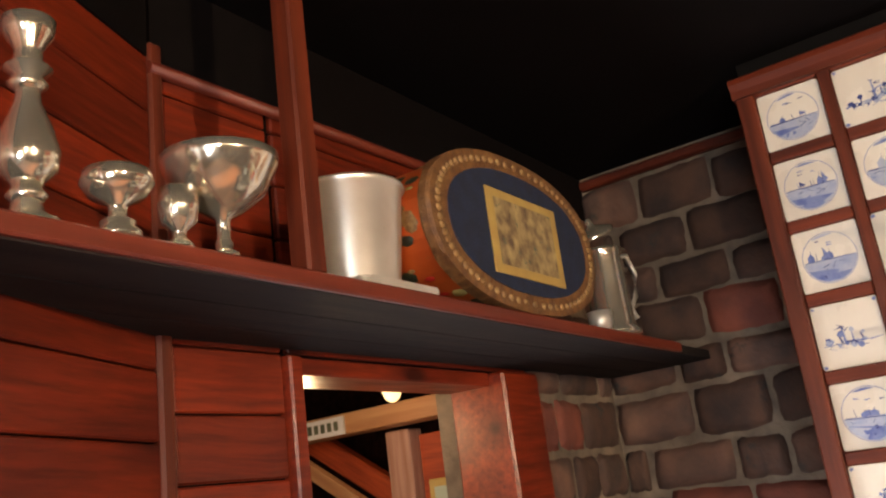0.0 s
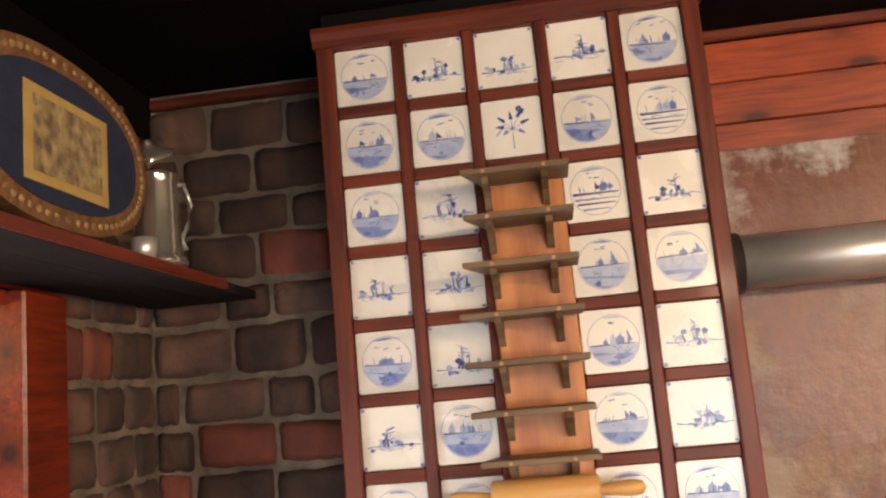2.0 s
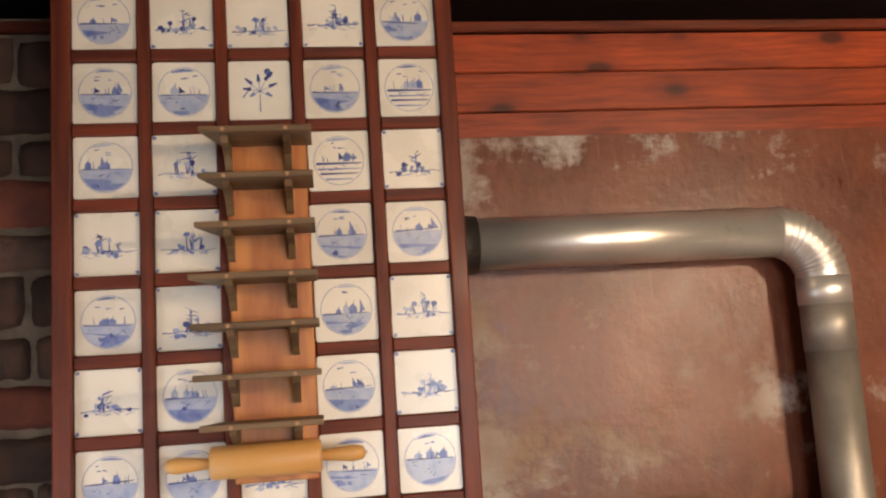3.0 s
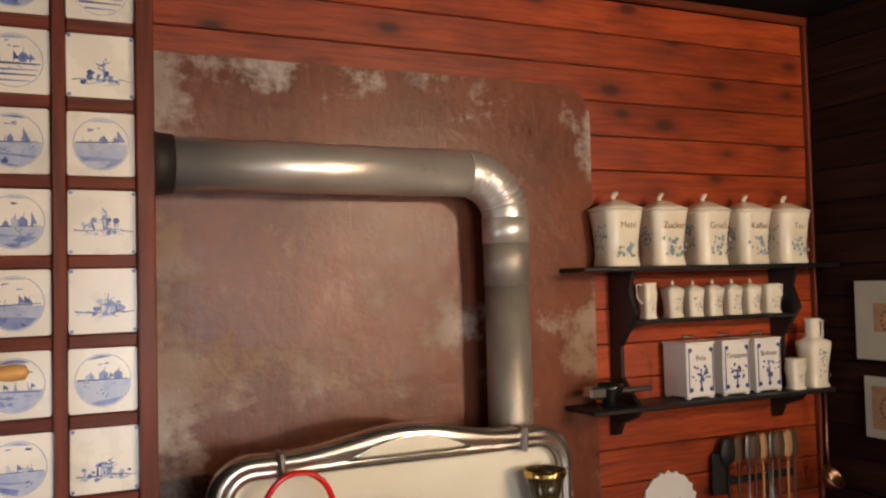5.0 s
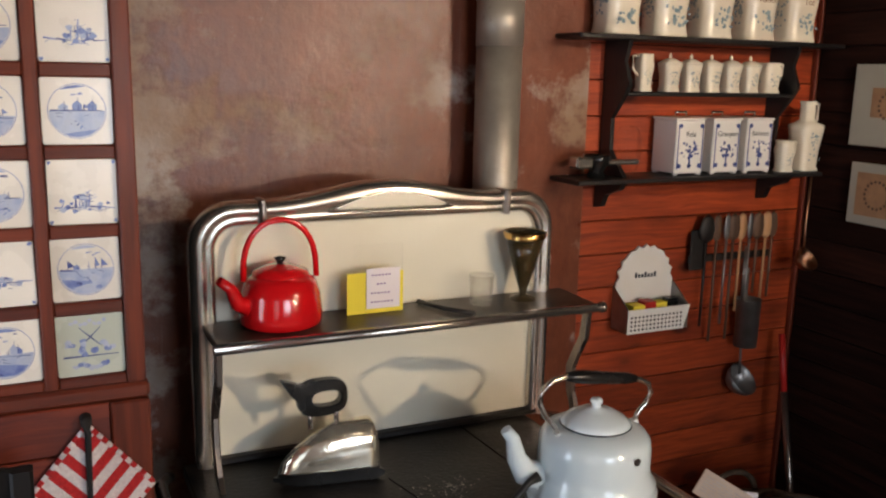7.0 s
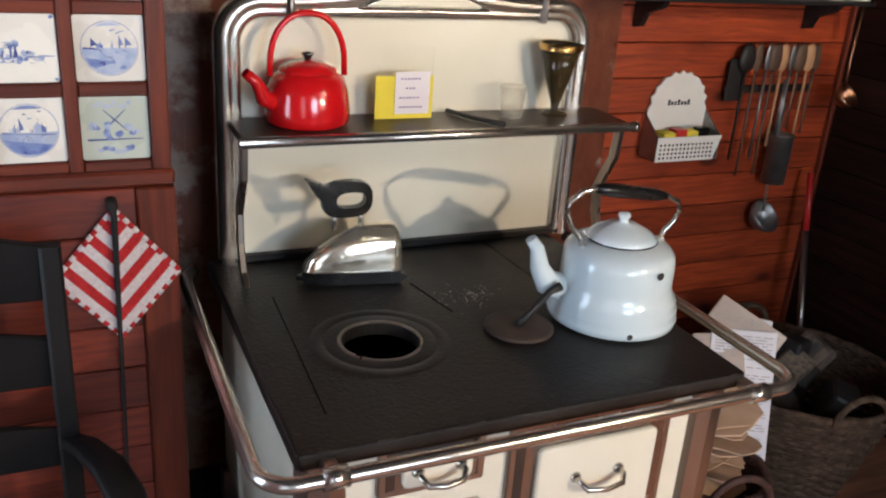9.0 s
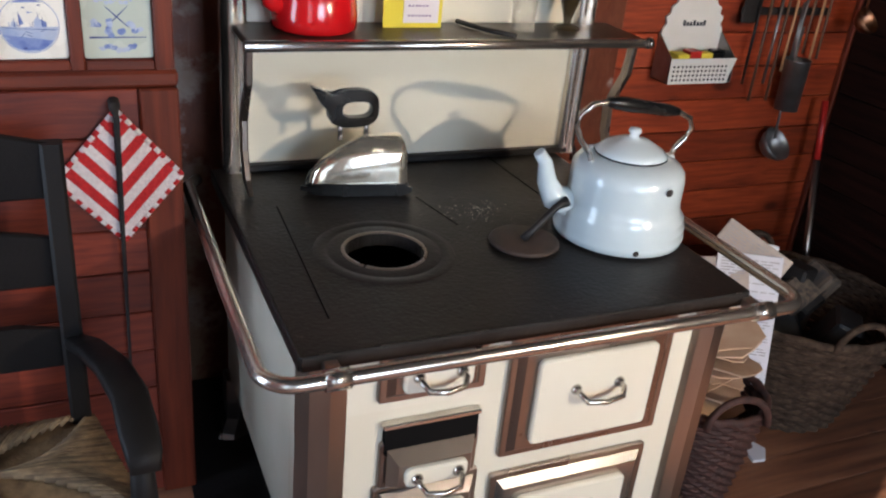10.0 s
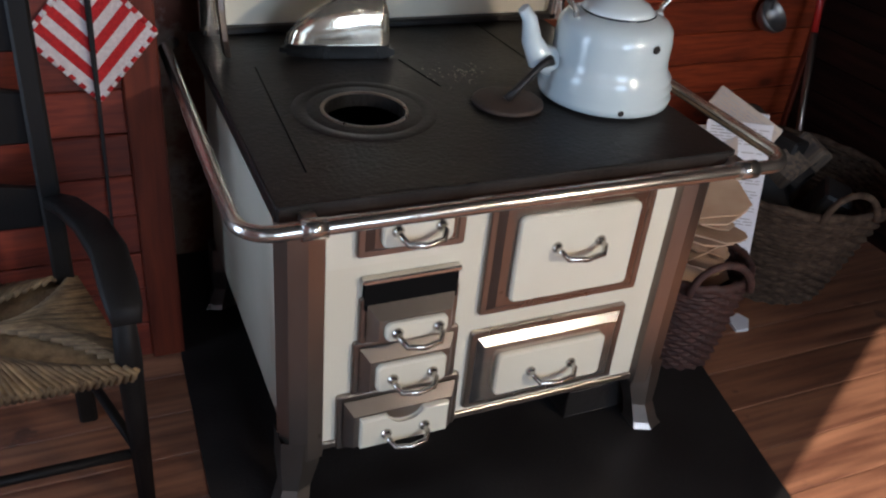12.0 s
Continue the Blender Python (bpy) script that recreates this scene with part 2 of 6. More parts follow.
M["shelf_iron"] = material("worn_shelf_iron", (0.115, 0.090, 0.070), (0.035, 0.028, 0.023), rough=0.42, metal=0.55, scale=9, bump=0.2, fine=90, stain=(0.20, 0.165, 0.135), stain_at=0.62, stain_scale=16, rough_vary=0.18)
M["rust_plate"] = material("brown_iron_lid", (0.09, 0.06, 0.045), (0.04, 0.028, 0.024), rough=0.6, metal=0.4, scale=12, bump=0.3)
M["enamel"] = material("cream_enamel", (0.76, 0.72, 0.60), (0.71, 0.66, 0.53), rough=0.22, scale=3, bump=0.02, coat=0.3)
M["enamel_blue"] = material("pale_blue_enamel", (0.66, 0.72, 0.74), (0.58, 0.66, 0.69), rough=0.18, scale=4, bump=0.03, coat=0.4)
M["enamel_red"] = material("red_enamel", (0.62, 0.008, 0.010), (0.50, 0.005, 0.008), rough=0.14, scale=4, bump=0.02, coat=0.5)
M["chrome"] = material("worn_chrome", (0.66, 0.61, 0.55), (0.54, 0.49, 0.44), rough=0.24, metal=0.95, scale=6, bump=0.012, rough_vary=0.07, stain=(0.34, 0.28, 0.23), stain_at=0.66, stain_scale=14)
M["steel_brown"] = material("tarnished_steel", (0.40, 0.345, 0.30), (0.28, 0.235, 0.205), rough=0.30, metal=0.95, scale=5, bump=0.03, stretch=(1, 1, 0.3), stain=(0.12, 0.09, 0.075), stain_at=0.64, stain_scale=11)
M["silver"] = material("polished_silver", (0.97, 0.90, 0.76), (0.80, 0.70, 0.54), rough=0.13, metal=0.88, rough_vary=0.06, scale=34, bump=0.10, fine=60)
M["pewter"] = material("pewter", (0.84, 0.79, 0.71), (0.72, 0.66, 0.58), rough=0.32, metal=0.68, scale=12, bump=0.04)
M["alu"] = material("grey_aluminium", (0.34, 0.33, 0.32), (0.22, 0.21, 0.205), rough=0.42, metal=0.9, scale=14, bump=0.08)
M["brass"] = material("brass", (0.62, 0.40, 0.13), (0.42, 0.25, 0.08), rough=0.28, metal=1.0, scale=12, bump=0.05)
M["copper"] = material("copper_ladle", (0.40, 0.20, 0.11), (0.25, 0.12, 0.07), rough=0.35, metal=1.0, scale=12, bump=0.05)
M["tile"] = material("white_glazed_tile", (0.78, 0.74, 0.66), (0.70, 0.66, 0.58), rough=0.28, scale=9, bump=0.06, vary=0.08, coat=0.1)
M["tile_green"] = material("greenish_glazed_tile", (0.52, 0.56, 0.48), (0.46, 0.50, 0.43), rough=0.28, scale=9, bump=0.06)
M["blue_deep"] = material("deep_blue_glaze", (0.030, 0.042, 0.16), (0.06, 0.085, 0.26), rough=0.3, scale=60, bump=0.0)
M["blue_mid"] = material("mid_blue_glaze", (0.09, 0.13, 0.36), (0.22, 0.28, 0.50), rough=0.3, scale=50, bump=0.0)
M["blue_pale"] = material("pale_blue_glaze", (0.28, 0.34, 0.52), (0.44, 0.48, 0.58), rough=0.3, scale=40, bump=0.0)
M["ceramic"] = material("cream_ceramic", (0.76, 0.69, 0.56), (0.70, 0.62, 0.49), rough=0.2, scale=5, bump=0.03, coat=0.3)
M["ceramic_white"] = material("white_ceramic", (0.78, 0.75, 0.70), (0.72, 0.69, 0.64), rough=0.22, scale=5, bump=0.03, coat=0.2)
M["flower"] = material("grey_blue_decor", (0.13, 0.20, 0.24), (0.30, 0.37, 0.38), rough=0.3, scale=70, bump=0.0)
M["gold_text"] = material("brown_gold_lettering", (0.20, 0.11, 0.04), (0.28, 0.16, 0.07), rough=0.35, scale=50, bump=0.0)
M["rack_pine"] = material("orange_pine", (0.58, 0.23, 0.065), (0.34, 0.10, 0.025), rough=0.4, scale=4.0, stretch=(6, 6, 1), bump=0.15, coat=0.15)
M["rack_shelf"] = material("grey_brown_slat", (0.20, 0.120, 0.058), (0.10, 0.058, 0.028), rough=0.5, scale=3.0, stretch=GRAIN_X, bump=0.2, vary=0.12)
M["pin_wood"] = material("yellow_beech", (0.66, 0.36, 0.12), (0.54, 0.27, 0.08), rough=0.4, scale=3.0, stretch=GRAIN_X, bump=0.1)
M["spoon"] = material("pale_spoon_wood", (0.52, 0.30, 0.15), (0.40, 0.20, 0.09), rough=0.6, scale=4, stretch=GRAIN_Z, bump=0.1)
M["spoon_dark"] = material("smoked_spoon_wood", (0.13, 0.07, 0.04), (0.06, 0.032, 0.02), rough=0.6, scale=4, stretch=GRAIN_Z, bump=0.1)
M["navy"] = material("navy_felt", (0.016, 0.025, 0.06), (0.010, 0.015, 0.036), rough=0.9, scale=30, bump=0.3)
M["gilt"] = material("gilt_border", (0.26, 0.125, 0.045), (0.12, 0.05, 0.02), rough=0.5, scale=60, bump=0.8, fine=200)
M["flower_green"] = material("dark_green_paint", (0.045, 0.055, 0.025), (0.025, 0.025, 0.018), rough=0.5, scale=40, bump=0.05)
M["gilt_light"] = material("pale_gilt_ornament", (0.40, 0.25, 0.10), (0.18, 0.09, 0.035), rough=0.5, scale=90, bump=0.4)
M["orange_paint"] = material("flowered_orange_card", (0.60, 0.105, 0.018), (0.44, 0.065, 0.012), rough=0.5, scale=16, bump=0.1, stain=(0.28, 0.10, 0.03), stain_at=0.60, stain_scale=18)
M["yellow_card"] = material("old_yellow_print", (0.52, 0.36, 0.11), (0.42, 0.27, 0.08), rough=0.6, scale=20, bump=0.05)
M["print"] = material("faded_colour_print", (0.48, 0.36, 0.17), (0.12, 0.07, 0.04), rough=0.6, scale=36, bump=0.05, stain=(0.08, 0.12, 0.09), stain_at=0.58, stain_scale=38)
M["black_plastic"] = material("black_bakelite", (0.010, 0.010, 0.010), (0.006, 0.006, 0.006), rough=0.25, scale=10, bump=0.02)
M["string"] = material("black_cord", (0.02, 0.016, 0.015), (0.01, 0.008, 0.008), rough=0.9, scale=90, bump=0.3)
M["yarn_red"] = material("red_yarn", (0.58, 0.022, 0.022), (0.42, 0.012, 0.014), rough=0.95, scale=120, bump=0.9, fine=400)
M["yarn_white"] = material("white_yarn", (0.78, 0.70, 0.68), (0.66, 0.57, 0.56), rough=0.95, scale=120, bump=0.9, fine=400)
M["rush"] = material("twisted_rush", (0.27, 0.175, 0.085), (0.11, 0.066, 0.032), rough=0.8, scale=30, bump=0.5, vary=0.3)
M["chair"] = material("black_brown_chair_wood", (0.010, 0.008, 0.007), (0.005, 0.004, 0.004), rough=0.55, scale=5, bump=0.2, spec=0.2)
M["wicker"] = material("brown_wicker", (0.095, 0.064, 0.044), (0.034, 0.022, 0.015), rough=0.85, scale=40, bump=0.5, vary=0.2, spec=0.15)
M["wicker_red"] = material("red_brown_wicker", (0.075, 0.028, 0.020), (0.030, 0.012, 0.010), rough=0.7, scale=40, bump=0.5)
M["paper"] = material("old_paper", (0.52, 0.44, 0.38), (0.42, 0.34, 0.29), rough=0.8, scale=10, bump=0.1)
M["paper_white"] = material("white_paper", (0.74, 0.74, 0.78), (0.66, 0.65, 0.70), rough=0.8, scale=10, bump=0.05)
M["cardboard"] = material("torn_cardboard", (0.56, 0.40, 0.28), (0.44, 0.28, 0.18), rough=0.85, scale=9, bump=0.15, vary=0.15)
M["log"] = material("split_log", (0.22, 0.16, 0.11), (0.06, 0.05, 0.045), rough=0.8, scale=5, stretch=GRAIN_Z, bump=0.5)
M["bark"] = material("black_briquette", (0.014, 0.013, 0.013), (0.007, 0.006, 0.006), rough=0.6, scale=12, bump=0.5)
M["floor"] = material("worn_floor_board", (0.33, 0.145, 0.075), (0.13, 0.050, 0.028), rough=0.5, scale=2.6, stretch=GRAIN_X, bump=0.3, vary=0.2, stain=(0.085, 0.038, 0.024), stain_at=0.62, stain_scale=8)
M["mat"] = material("sooty_sheet_iron", (0.022, 0.019, 0.018), (0.012, 0.010, 0.010), rough=0.5, metal=0.2, scale=6, bump=0.3, stain=(0.060, 0.052, 0.046), stain_at=0.72, stain_scale=60)
M["soot"] = material("soot_black", (0.006, 0.005, 0.005), (0.004, 0.004, 0.004), rough=0.9, scale=12, bump=0.2, spec=0.1)
M["plaster"] = material("smoked_plaster", (0.20, 0.12, 0.075), (0.14, 0.085, 0.055), rough=0.9, scale=5, bump=0.3)
M["mount"] = material("passepartout", (0.34, 0.32, 0.27), (0.30, 0.28, 0.24), rough=0.8, scale=7, bump=0.02)
M["sepia"] = material("sepia_print", (0.34, 0.19, 0.10), (0.24, 0.13, 0.07), rough=0.7, scale=20, bump=0.02)
M["sepia_dark"] = material("sepia_ink", (0.12, 0.07, 0.04), (0.09, 0.05, 0.03), rough=0.7, scale=20, bump=0.02)
M["yellow"] = material("yellow_note_paper", (0.80, 0.66, 0.05), (0.72, 0.58, 0.04), rough=0.75, scale=8, bump=0.02)
M["note"] = material("pale_note_paper", (0.76, 0.70, 0.72), (0.70, 0.63, 0.66), rough=0.75, scale=8, bump=0.02)
M["ink"] = material("violet_ink", (0.22, 0.14, 0.30), (0.30, 0.20, 0.38), rough=0.8, scale=40, bump=0.0)
M["black_ink"] = material("black_ink", (0.02, 0.02, 0.025), (0.04, 0.04, 0.05), rough=0.7, scale=40, bump=0.0)
M["print_ink"] = material("grey_print", (0.30, 0.28, 0.30), (0.42, 0.40, 0.40), rough=0.8, scale=30, bump=0.0)
M["chip"] = material("chipped_iron_spot", (0.025, 0.016, 0.012), (0.012, 0.009, 0.008), rough=0.7, scale=60, bump=0.3)
M["red_plain"] = material("red_paint", (0.45, 0.02, 0.015), (0.34, 0.014, 0.010), rough=0.4, scale=10, bump=0.02)
M["ash"] = material("pale_ash", (0.36, 0.33, 0.29), (0.20, 0.18, 0.16), rough=0.9, scale=60, bump=0.1)
M["glass"] = glass_material("clear_glass")
pg = M["glass"].node_tree.nodes["Principled BSDF"]
pg.inputs["Transmission Weight"].default_value, pg.inputs["Alpha"].default_value = 1.0, 0.22
M["glass_dark"] = glass_material("smoky_brown_glass", (0.045, 0.030, 0.012), 0.08)
pg = M["glass_dark"].node_tree.nodes["Principled BSDF"]
pg.inputs["Transmission Weight"].default_value, pg.inputs["Alpha"].default_value = 0.0, 0.8
M["bulb"] = glow_material("lit_bulb", (1.0, 0.78, 0.5), 40)
M["lamp_glow"] = glow_material("warm_lamp_glass", (1.0, 0.66, 0.28), 0.7)
M["landscape"] = material("green_landscape_print", (0.42, 0.46, 0.34), (0.36, 0.40, 0.30), rough=0.6, scale=5, bump=0.02)
M["landscape_dark"] = material("dark_foliage_print", (0.06, 0.07, 0.045), (0.10, 0.11, 0.07), rough=0.6, scale=30, bump=0.02)

# ---- shape helpers ----


def box(bm, x0, x1, y0, y1, z0, z1, bevel=0.0, seg=1, mi=0):
    vs = [bm.verts.new(c) for c in ((x0, y0, z0), (x1, y0, z0), (x1, y1, z0), (x0, y1, z0), (x0, y0, z1), (x1, y0, z1), (x1, y1, z1), (x0, y1, z1))]
    fs = [bm.faces.new([vs[i] for i in f]) for f in ((3, 2, 1, 0), (4, 5, 6, 7), (0, 1, 5, 4), (1, 2, 6, 5), (2, 3, 7, 6), (3, 0, 4, 7))]
    for f in fs:
        f.material_index = mi
    if bevel:
        bmesh.ops.bevel(bm, geom=list({e for f in fs for e in f.edges}), offset=bevel, segments=seg, affect="EDGES", profile=0.6)
    return bm


def lathe(bm, profile, centre=(0, 0, 0), n=32, squash=(1, 1), mi=0, turn=None):
    """Turns a profile of (radius, height) round z."""
    rings = []
    made = []
    for r, z in profile:
        if r < 1e-5:
            v = bm.verts.new((0, 0, z))
            rings.append([v])
            made.append(v)
        else:
            ring = [bm.verts.new((r * squash[0] * math.cos(2 * math.pi * k / n), r * squash[1] * math.sin(2 * math.pi * k / n), z)) for k in range(n)]
            rings.append(ring)
            made += ring
    for a, b in zip(rings, rings[1:]):
        for k in range(n):
            q = (k + 1) % n
            if len(a) == 1 and len(b) == 1:
                continue
            if len(a) == 1:
                f = bm.faces.new((a[0], b[k], b[q]))
            elif len(b) == 1:
                f = bm.faces.new((a[k], b[0], a[q]))
            else:
                f = bm.faces.new((a[k], b[k], b[q], a[q]))
            f.material_index = mi
            f.smooth = True
    m = Matrix.Translation(centre) @ (turn or Matrix())
    for v in made:
        v.co = m @ v.co
    return bm


def tube(bm, pts, r, n=10, mi=0, closed=False, radii=None):
    """A round bar along points."""
    pts = [Vector(p) for p in pts]
    rings = []
    up = Vector((0.13, 0.21, 1)).normalized()
    for i, p in enumerate(pts):
        a = pts[i - 1] if i or closed else p
        b = pts[(i + 1) % len(pts)] if i < len(pts) - 1 or closed else p
        d = (b - a).normalized()
        s = d.cross(up)
        if s.length < 0.05:
            s = d.cross(Vector((1, 0, 0)))
        s.normalize()
        u = s.cross(d)
        rr = radii[i] if radii else r
        rings.append([bm.verts.new(p + rr * (s * math.cos(2 * math.pi * k / n) + u * math.sin(2 * math.pi * k / n))) for k in range(n)])
    pairs = list(zip(rings, rings[1:])) + ([(rings[-1], rings[0])] if closed else [])
    for a, b in pairs:
        for k in range(n):
            f = bm.faces.new((a[k], a[(k + 1) % n], b[(k + 1) % n], b[k]))
            f.smooth, f.material_index = True, mi
    if not closed:
        for ring in (rings[0][::-1], rings[-1]):
            bm.faces.new(ring).material_index = mi
    return bm


def slab(bm, outline, axis, d0, d1, bevel=0.0, mi=0, seg=1):
    """A plate: an outline of (u, v) drawn out along an axis from d0 to d1 (y: u = x, v = z; x: u = y, v = z; z: u = x, v = y)."""
    def at(u, v, d):
        return {"y": (u, d, v), "x": (d, u, v), "z": (u, v, d)}[axis]
    a = [bm.verts.new(at(u, v, d0)) for u, v in outline]
    b = [bm.verts.new(at(u, v, d1)) for u, v in outline]
    fs = [bm.faces.new(a), bm.faces.new(b[::-1])]
    n = len(a)
    for k in range(n):
        fs.append(bm.faces.new((a[k], b[k], b[(k + 1) % n], a[(k + 1) % n])))
    for f in fs:
        f.material_index = mi
    if bevel:
        bmesh.ops.bevel(bm, geom=list({e for f in fs[:2] for e in f.edges}), offset=bevel, segments=seg, affect="EDGES")
    return bm


def rounded(x0, x1, z0, z1, r, n=6):
    pts = []
    for cx, cz, a0 in ((x1 - r, z1 - r, 0), (x0 + r, z1 - r, 90), (x0 + r, z0 + r, 180), (x1 - r, z0 + r, 270)):
        pts += [(cx + r * math.cos(radians(a0 + 90 * k / n)), cz + r * math.sin(radians(a0 + 90 * k / n))) for k in range(n + 1)]
    return pts


def disc(cx, cz, r, n=24, a0=0, a1=360):
    full = a1 - a0 >= 360
    return [(cx + r * math.cos(radians(a0 + (a1 - a0) * k / (n if full else n - 1))), cz + r * math.sin(radians(a0 + (a1 - a0) * k / (n if full else n - 1)))) for k in range(n)]


def mesh_of(name, bm, mats):
    bmesh.ops.recalc_face_normals(bm, faces=bm.faces)
    me = bpy.data.meshes.new(name)
    bm.to_mesh(me)
    bm.free()
    for m in (mats if isinstance(mats, (list, tuple)) else [mats]):
        me.materials.append(M[m])
    return me


def part(name, bm, mat, parent=None, label=""):
    ob = new(name, mesh_of(name, bm, mat))
    if parent:
        ob.parent = parent
    return tagged(ob, label)


def thing(name, label, category, at=(0, 0, 0), group="", turn=0.0):
    ob = new(name)
    ob.matrix_world = pose(*at, 0, 0, turn)
    ob.empty_display_size = 0.02
    return tagged(ob, label, category, group)


def single(name, bm, mat, label, category, group="", kind=""):
    return tagged(part(name, bm, mat), label, category, group, kind)


def setting(name, bm, mat, label=""):
    return tagged(part(name, bm, mat), label, kind="structure")


B = bmesh.new
rnd = random.Random(7)

# ---- the room's shell ----
WEST, EAST, NORTH, SOUTH, TOP = -1.15, 2.63, 2.27, -2.3, 2.75
CH0, CH1, CHY = -0.56, 0.28, 1.835      # chimney breast
BRICK_Y = 2.20

setting("floor", box(B(), -3.2, 2.9, SOUTH - 0.3, 3.0, -0.12, -0.022), "soot", "dark gaps under wide worn red-brown floor boards")
setting("ceiling", box(box(B(), WEST - 0.15, 2.9, SOUTH - 0.3, 3.0, TOP, TOP + 0.12), -3.2, WEST - 0.151, -0.9, 3.0, TOP, TOP + 0.12), "ceiling", "black painted wooden ceiling")
wall_north = setting("wall_north", box(B(), CH1 - 0.04, EAST + 0.25, NORTH, NORTH + 0.2, 0, TOP), "soot", "horizontal red-stained boards beside an old stove")
wall_brick = setting("wall_brick", box(box(B(), WEST - 0.25, CH0 + 0.03, BRICK_Y, BRICK_Y + 0.25, 0, TOP), WEST - 0.25, WEST, 1.712, BRICK_Y - 0.0005, 0, TOP), "mortar", "dark rough bricks with wide sandy joints")
wall_east = setting("wall_east", box(B(), EAST, EAST + 0.2, SOUTH, NORTH - 0.001, 0, TOP), "soot", "dark horizontal wooden boards, darkened further for shade")
bm = B()
box(bm, WEST - 0.12, WEST, 0.715, 0.945, 0, TOP)
box(bm, WEST - 0.12, WEST, 0.945, 1.712, 2.15, TOP)
wall_west = setting("wall_west", bm, "soot", "red-stained boards round a doorway")
# the wall's bent part, nearer the window
slant = setting("wall_west_slanted", box(B(), -0.12, 0, -1.12, 0, 0, TOP), "soot", "red boards darkened for shade, beside a doorway")
slant.matrix_world = pose(WEST, 0.70, 0, 0, 0, 22)
bm = B()
box(bm, -1.0, -0.9, SOUTH, -1.75, 0, TOP)
box(bm, -1.0, -0.9, -1.75, -0.40, 0, 0.35)
box(bm, -1.0, -0.9, -1.75, -0.40, 2.1, TOP)
setting("wall_west_window", bm, "plaster", "smoked plaster round a window")
bm = B()
box(bm, -1.0, 0.3, SOUTH - 0.2, SOUTH, 0, TOP)
box(bm, 1.5, EAST + 0.2, SOUTH - 0.2, SOUTH, 0, TOP)
box(bm, 0.3, 1.5, SOUTH - 0.2, SOUTH, 0, 0.95)
box(bm, 0.3, 1.5, SOUTH - 0.2, SOUTH, 2.15, TOP)
setting("wall_south", bm, "plaster", "smoked plaster wall with a window")
chimney = setting("wall_chimney", box(B(), CH0 + 0.01, CH1 - 0.01, CHY, NORTH + 0.1, 0, TOP), "soot", "chimney breast faced with a tile panel over red boards")

# window in the south wall
bm = B()
for x0, x1, z0, z1 in ((0.3, 0.36, 0.95, 2.15), (1.44, 1.5, 0.95, 2.15), (0.36, 1.44, 0.95, 1.0), (0.36, 1.44, 2.1, 2.15), (0.88, 0.92, 1.0, 2.1), (0.36, 1.44, 1.55, 1.58)):
    box(bm, x0, x1, SOUTH - 0.10, SOUTH - 0.05, z0, z1)
setting("window_1", bm, "trim", "wooden cross-bar window")

# boards: each one a piece of its own


def board_mesh(name, length, height, mat, axis="x", thick=0.014):
    bm = B()
    if axis == "x":
        box(bm, 0, length, 0, thick, 0.0015, height - 0.0015, 0.003)
    elif axis == "y":
        box(bm, 0, thick, 0, length, 0.0015, height - 0.0015, 0.003)
    else:
        box(bm, 0, length, 0, height - 0.002, 0, thick, 0.002)
    return mesh_of(name, bm, mat)


def lay(mesh, parent, at, scale=(1, 1, 1), name="board", turn=0):
    ob = new(name, mesh)
    ob.parent = parent
    ob.matrix_world = Matrix.LocRotScale(at, Euler((0, 0, radians(turn))), scale)
    return ob


# ---- tile panel on the chimney breast ----
PITCH, SIZE, TX, TZ = 0.158, 0.130, -0.52, 2.65
panel = thing("tile_panel", "red-brown wooden frame holding fifty blue and white painted tiles", "tile panel", (CH0, CHY, 1.07))


def under(parent, ob):
    """Keeps ob where it stands when it becomes a part of parent."""
    ob.parent = parent
    ob.matrix_parent_inverse = parent.matrix_world.inverted()
    return ob


part_at = lambda name, bm, mat, parent, label="": tagged(under(parent, part(name, bm, mat)), label)
bpy.context.view_layer.update()
part_at("backing", box(B(), CH0 + 0.01, CH1 - 0.005, 1.826, CHY, 1.075, 2.69), "trim", panel)
Y0 = 1.800
for k in range(6):
    x0 = TX + k * PITCH - (PITCH - SIZE) if k else CH0
    x1 = TX + k * PITCH if k < 5 else CH1
    part_at("upright", box(B(), x0 + 0.001, x1 - 0.001, Y0 + (0.004 if 0 < k < 5 else 0), 1.827, 1.075, 2.685, 0.003), "trim", panel)
for r in range(11):
    z1 = TZ - r * PITCH + (PITCH - SIZE) if r else 2.70
    z0 = TZ - r * PITCH if r < 10 else 1.065
    for k in range(5):
        part_at("crossbar", box(B(), TX + k * PITCH, TX + k * PITCH + SIZE, Y0 + 0.006, 1.827, z0 + 0.001, z1 - 0.001, 0.003), "trim_x", panel)
bm = slab(B(), [(1.782, 2.685), (1.785, 2.698), (1.792, 2.703), (1.83, 2.703), (1.83, 2.655), (1.794, 2.655), (1.794, 2.672)], "x", CH0 - 0.004, CH1 + 0.008)
part_at("cornice", bm, "trim_x", panel, "moulded red-brown top rail")
part_at("sill_rail", box(B(), CH0, CH1 + 0.004, 1.788, 1.83, 1.045, 1.078, 0.006), "trim_x", panel)


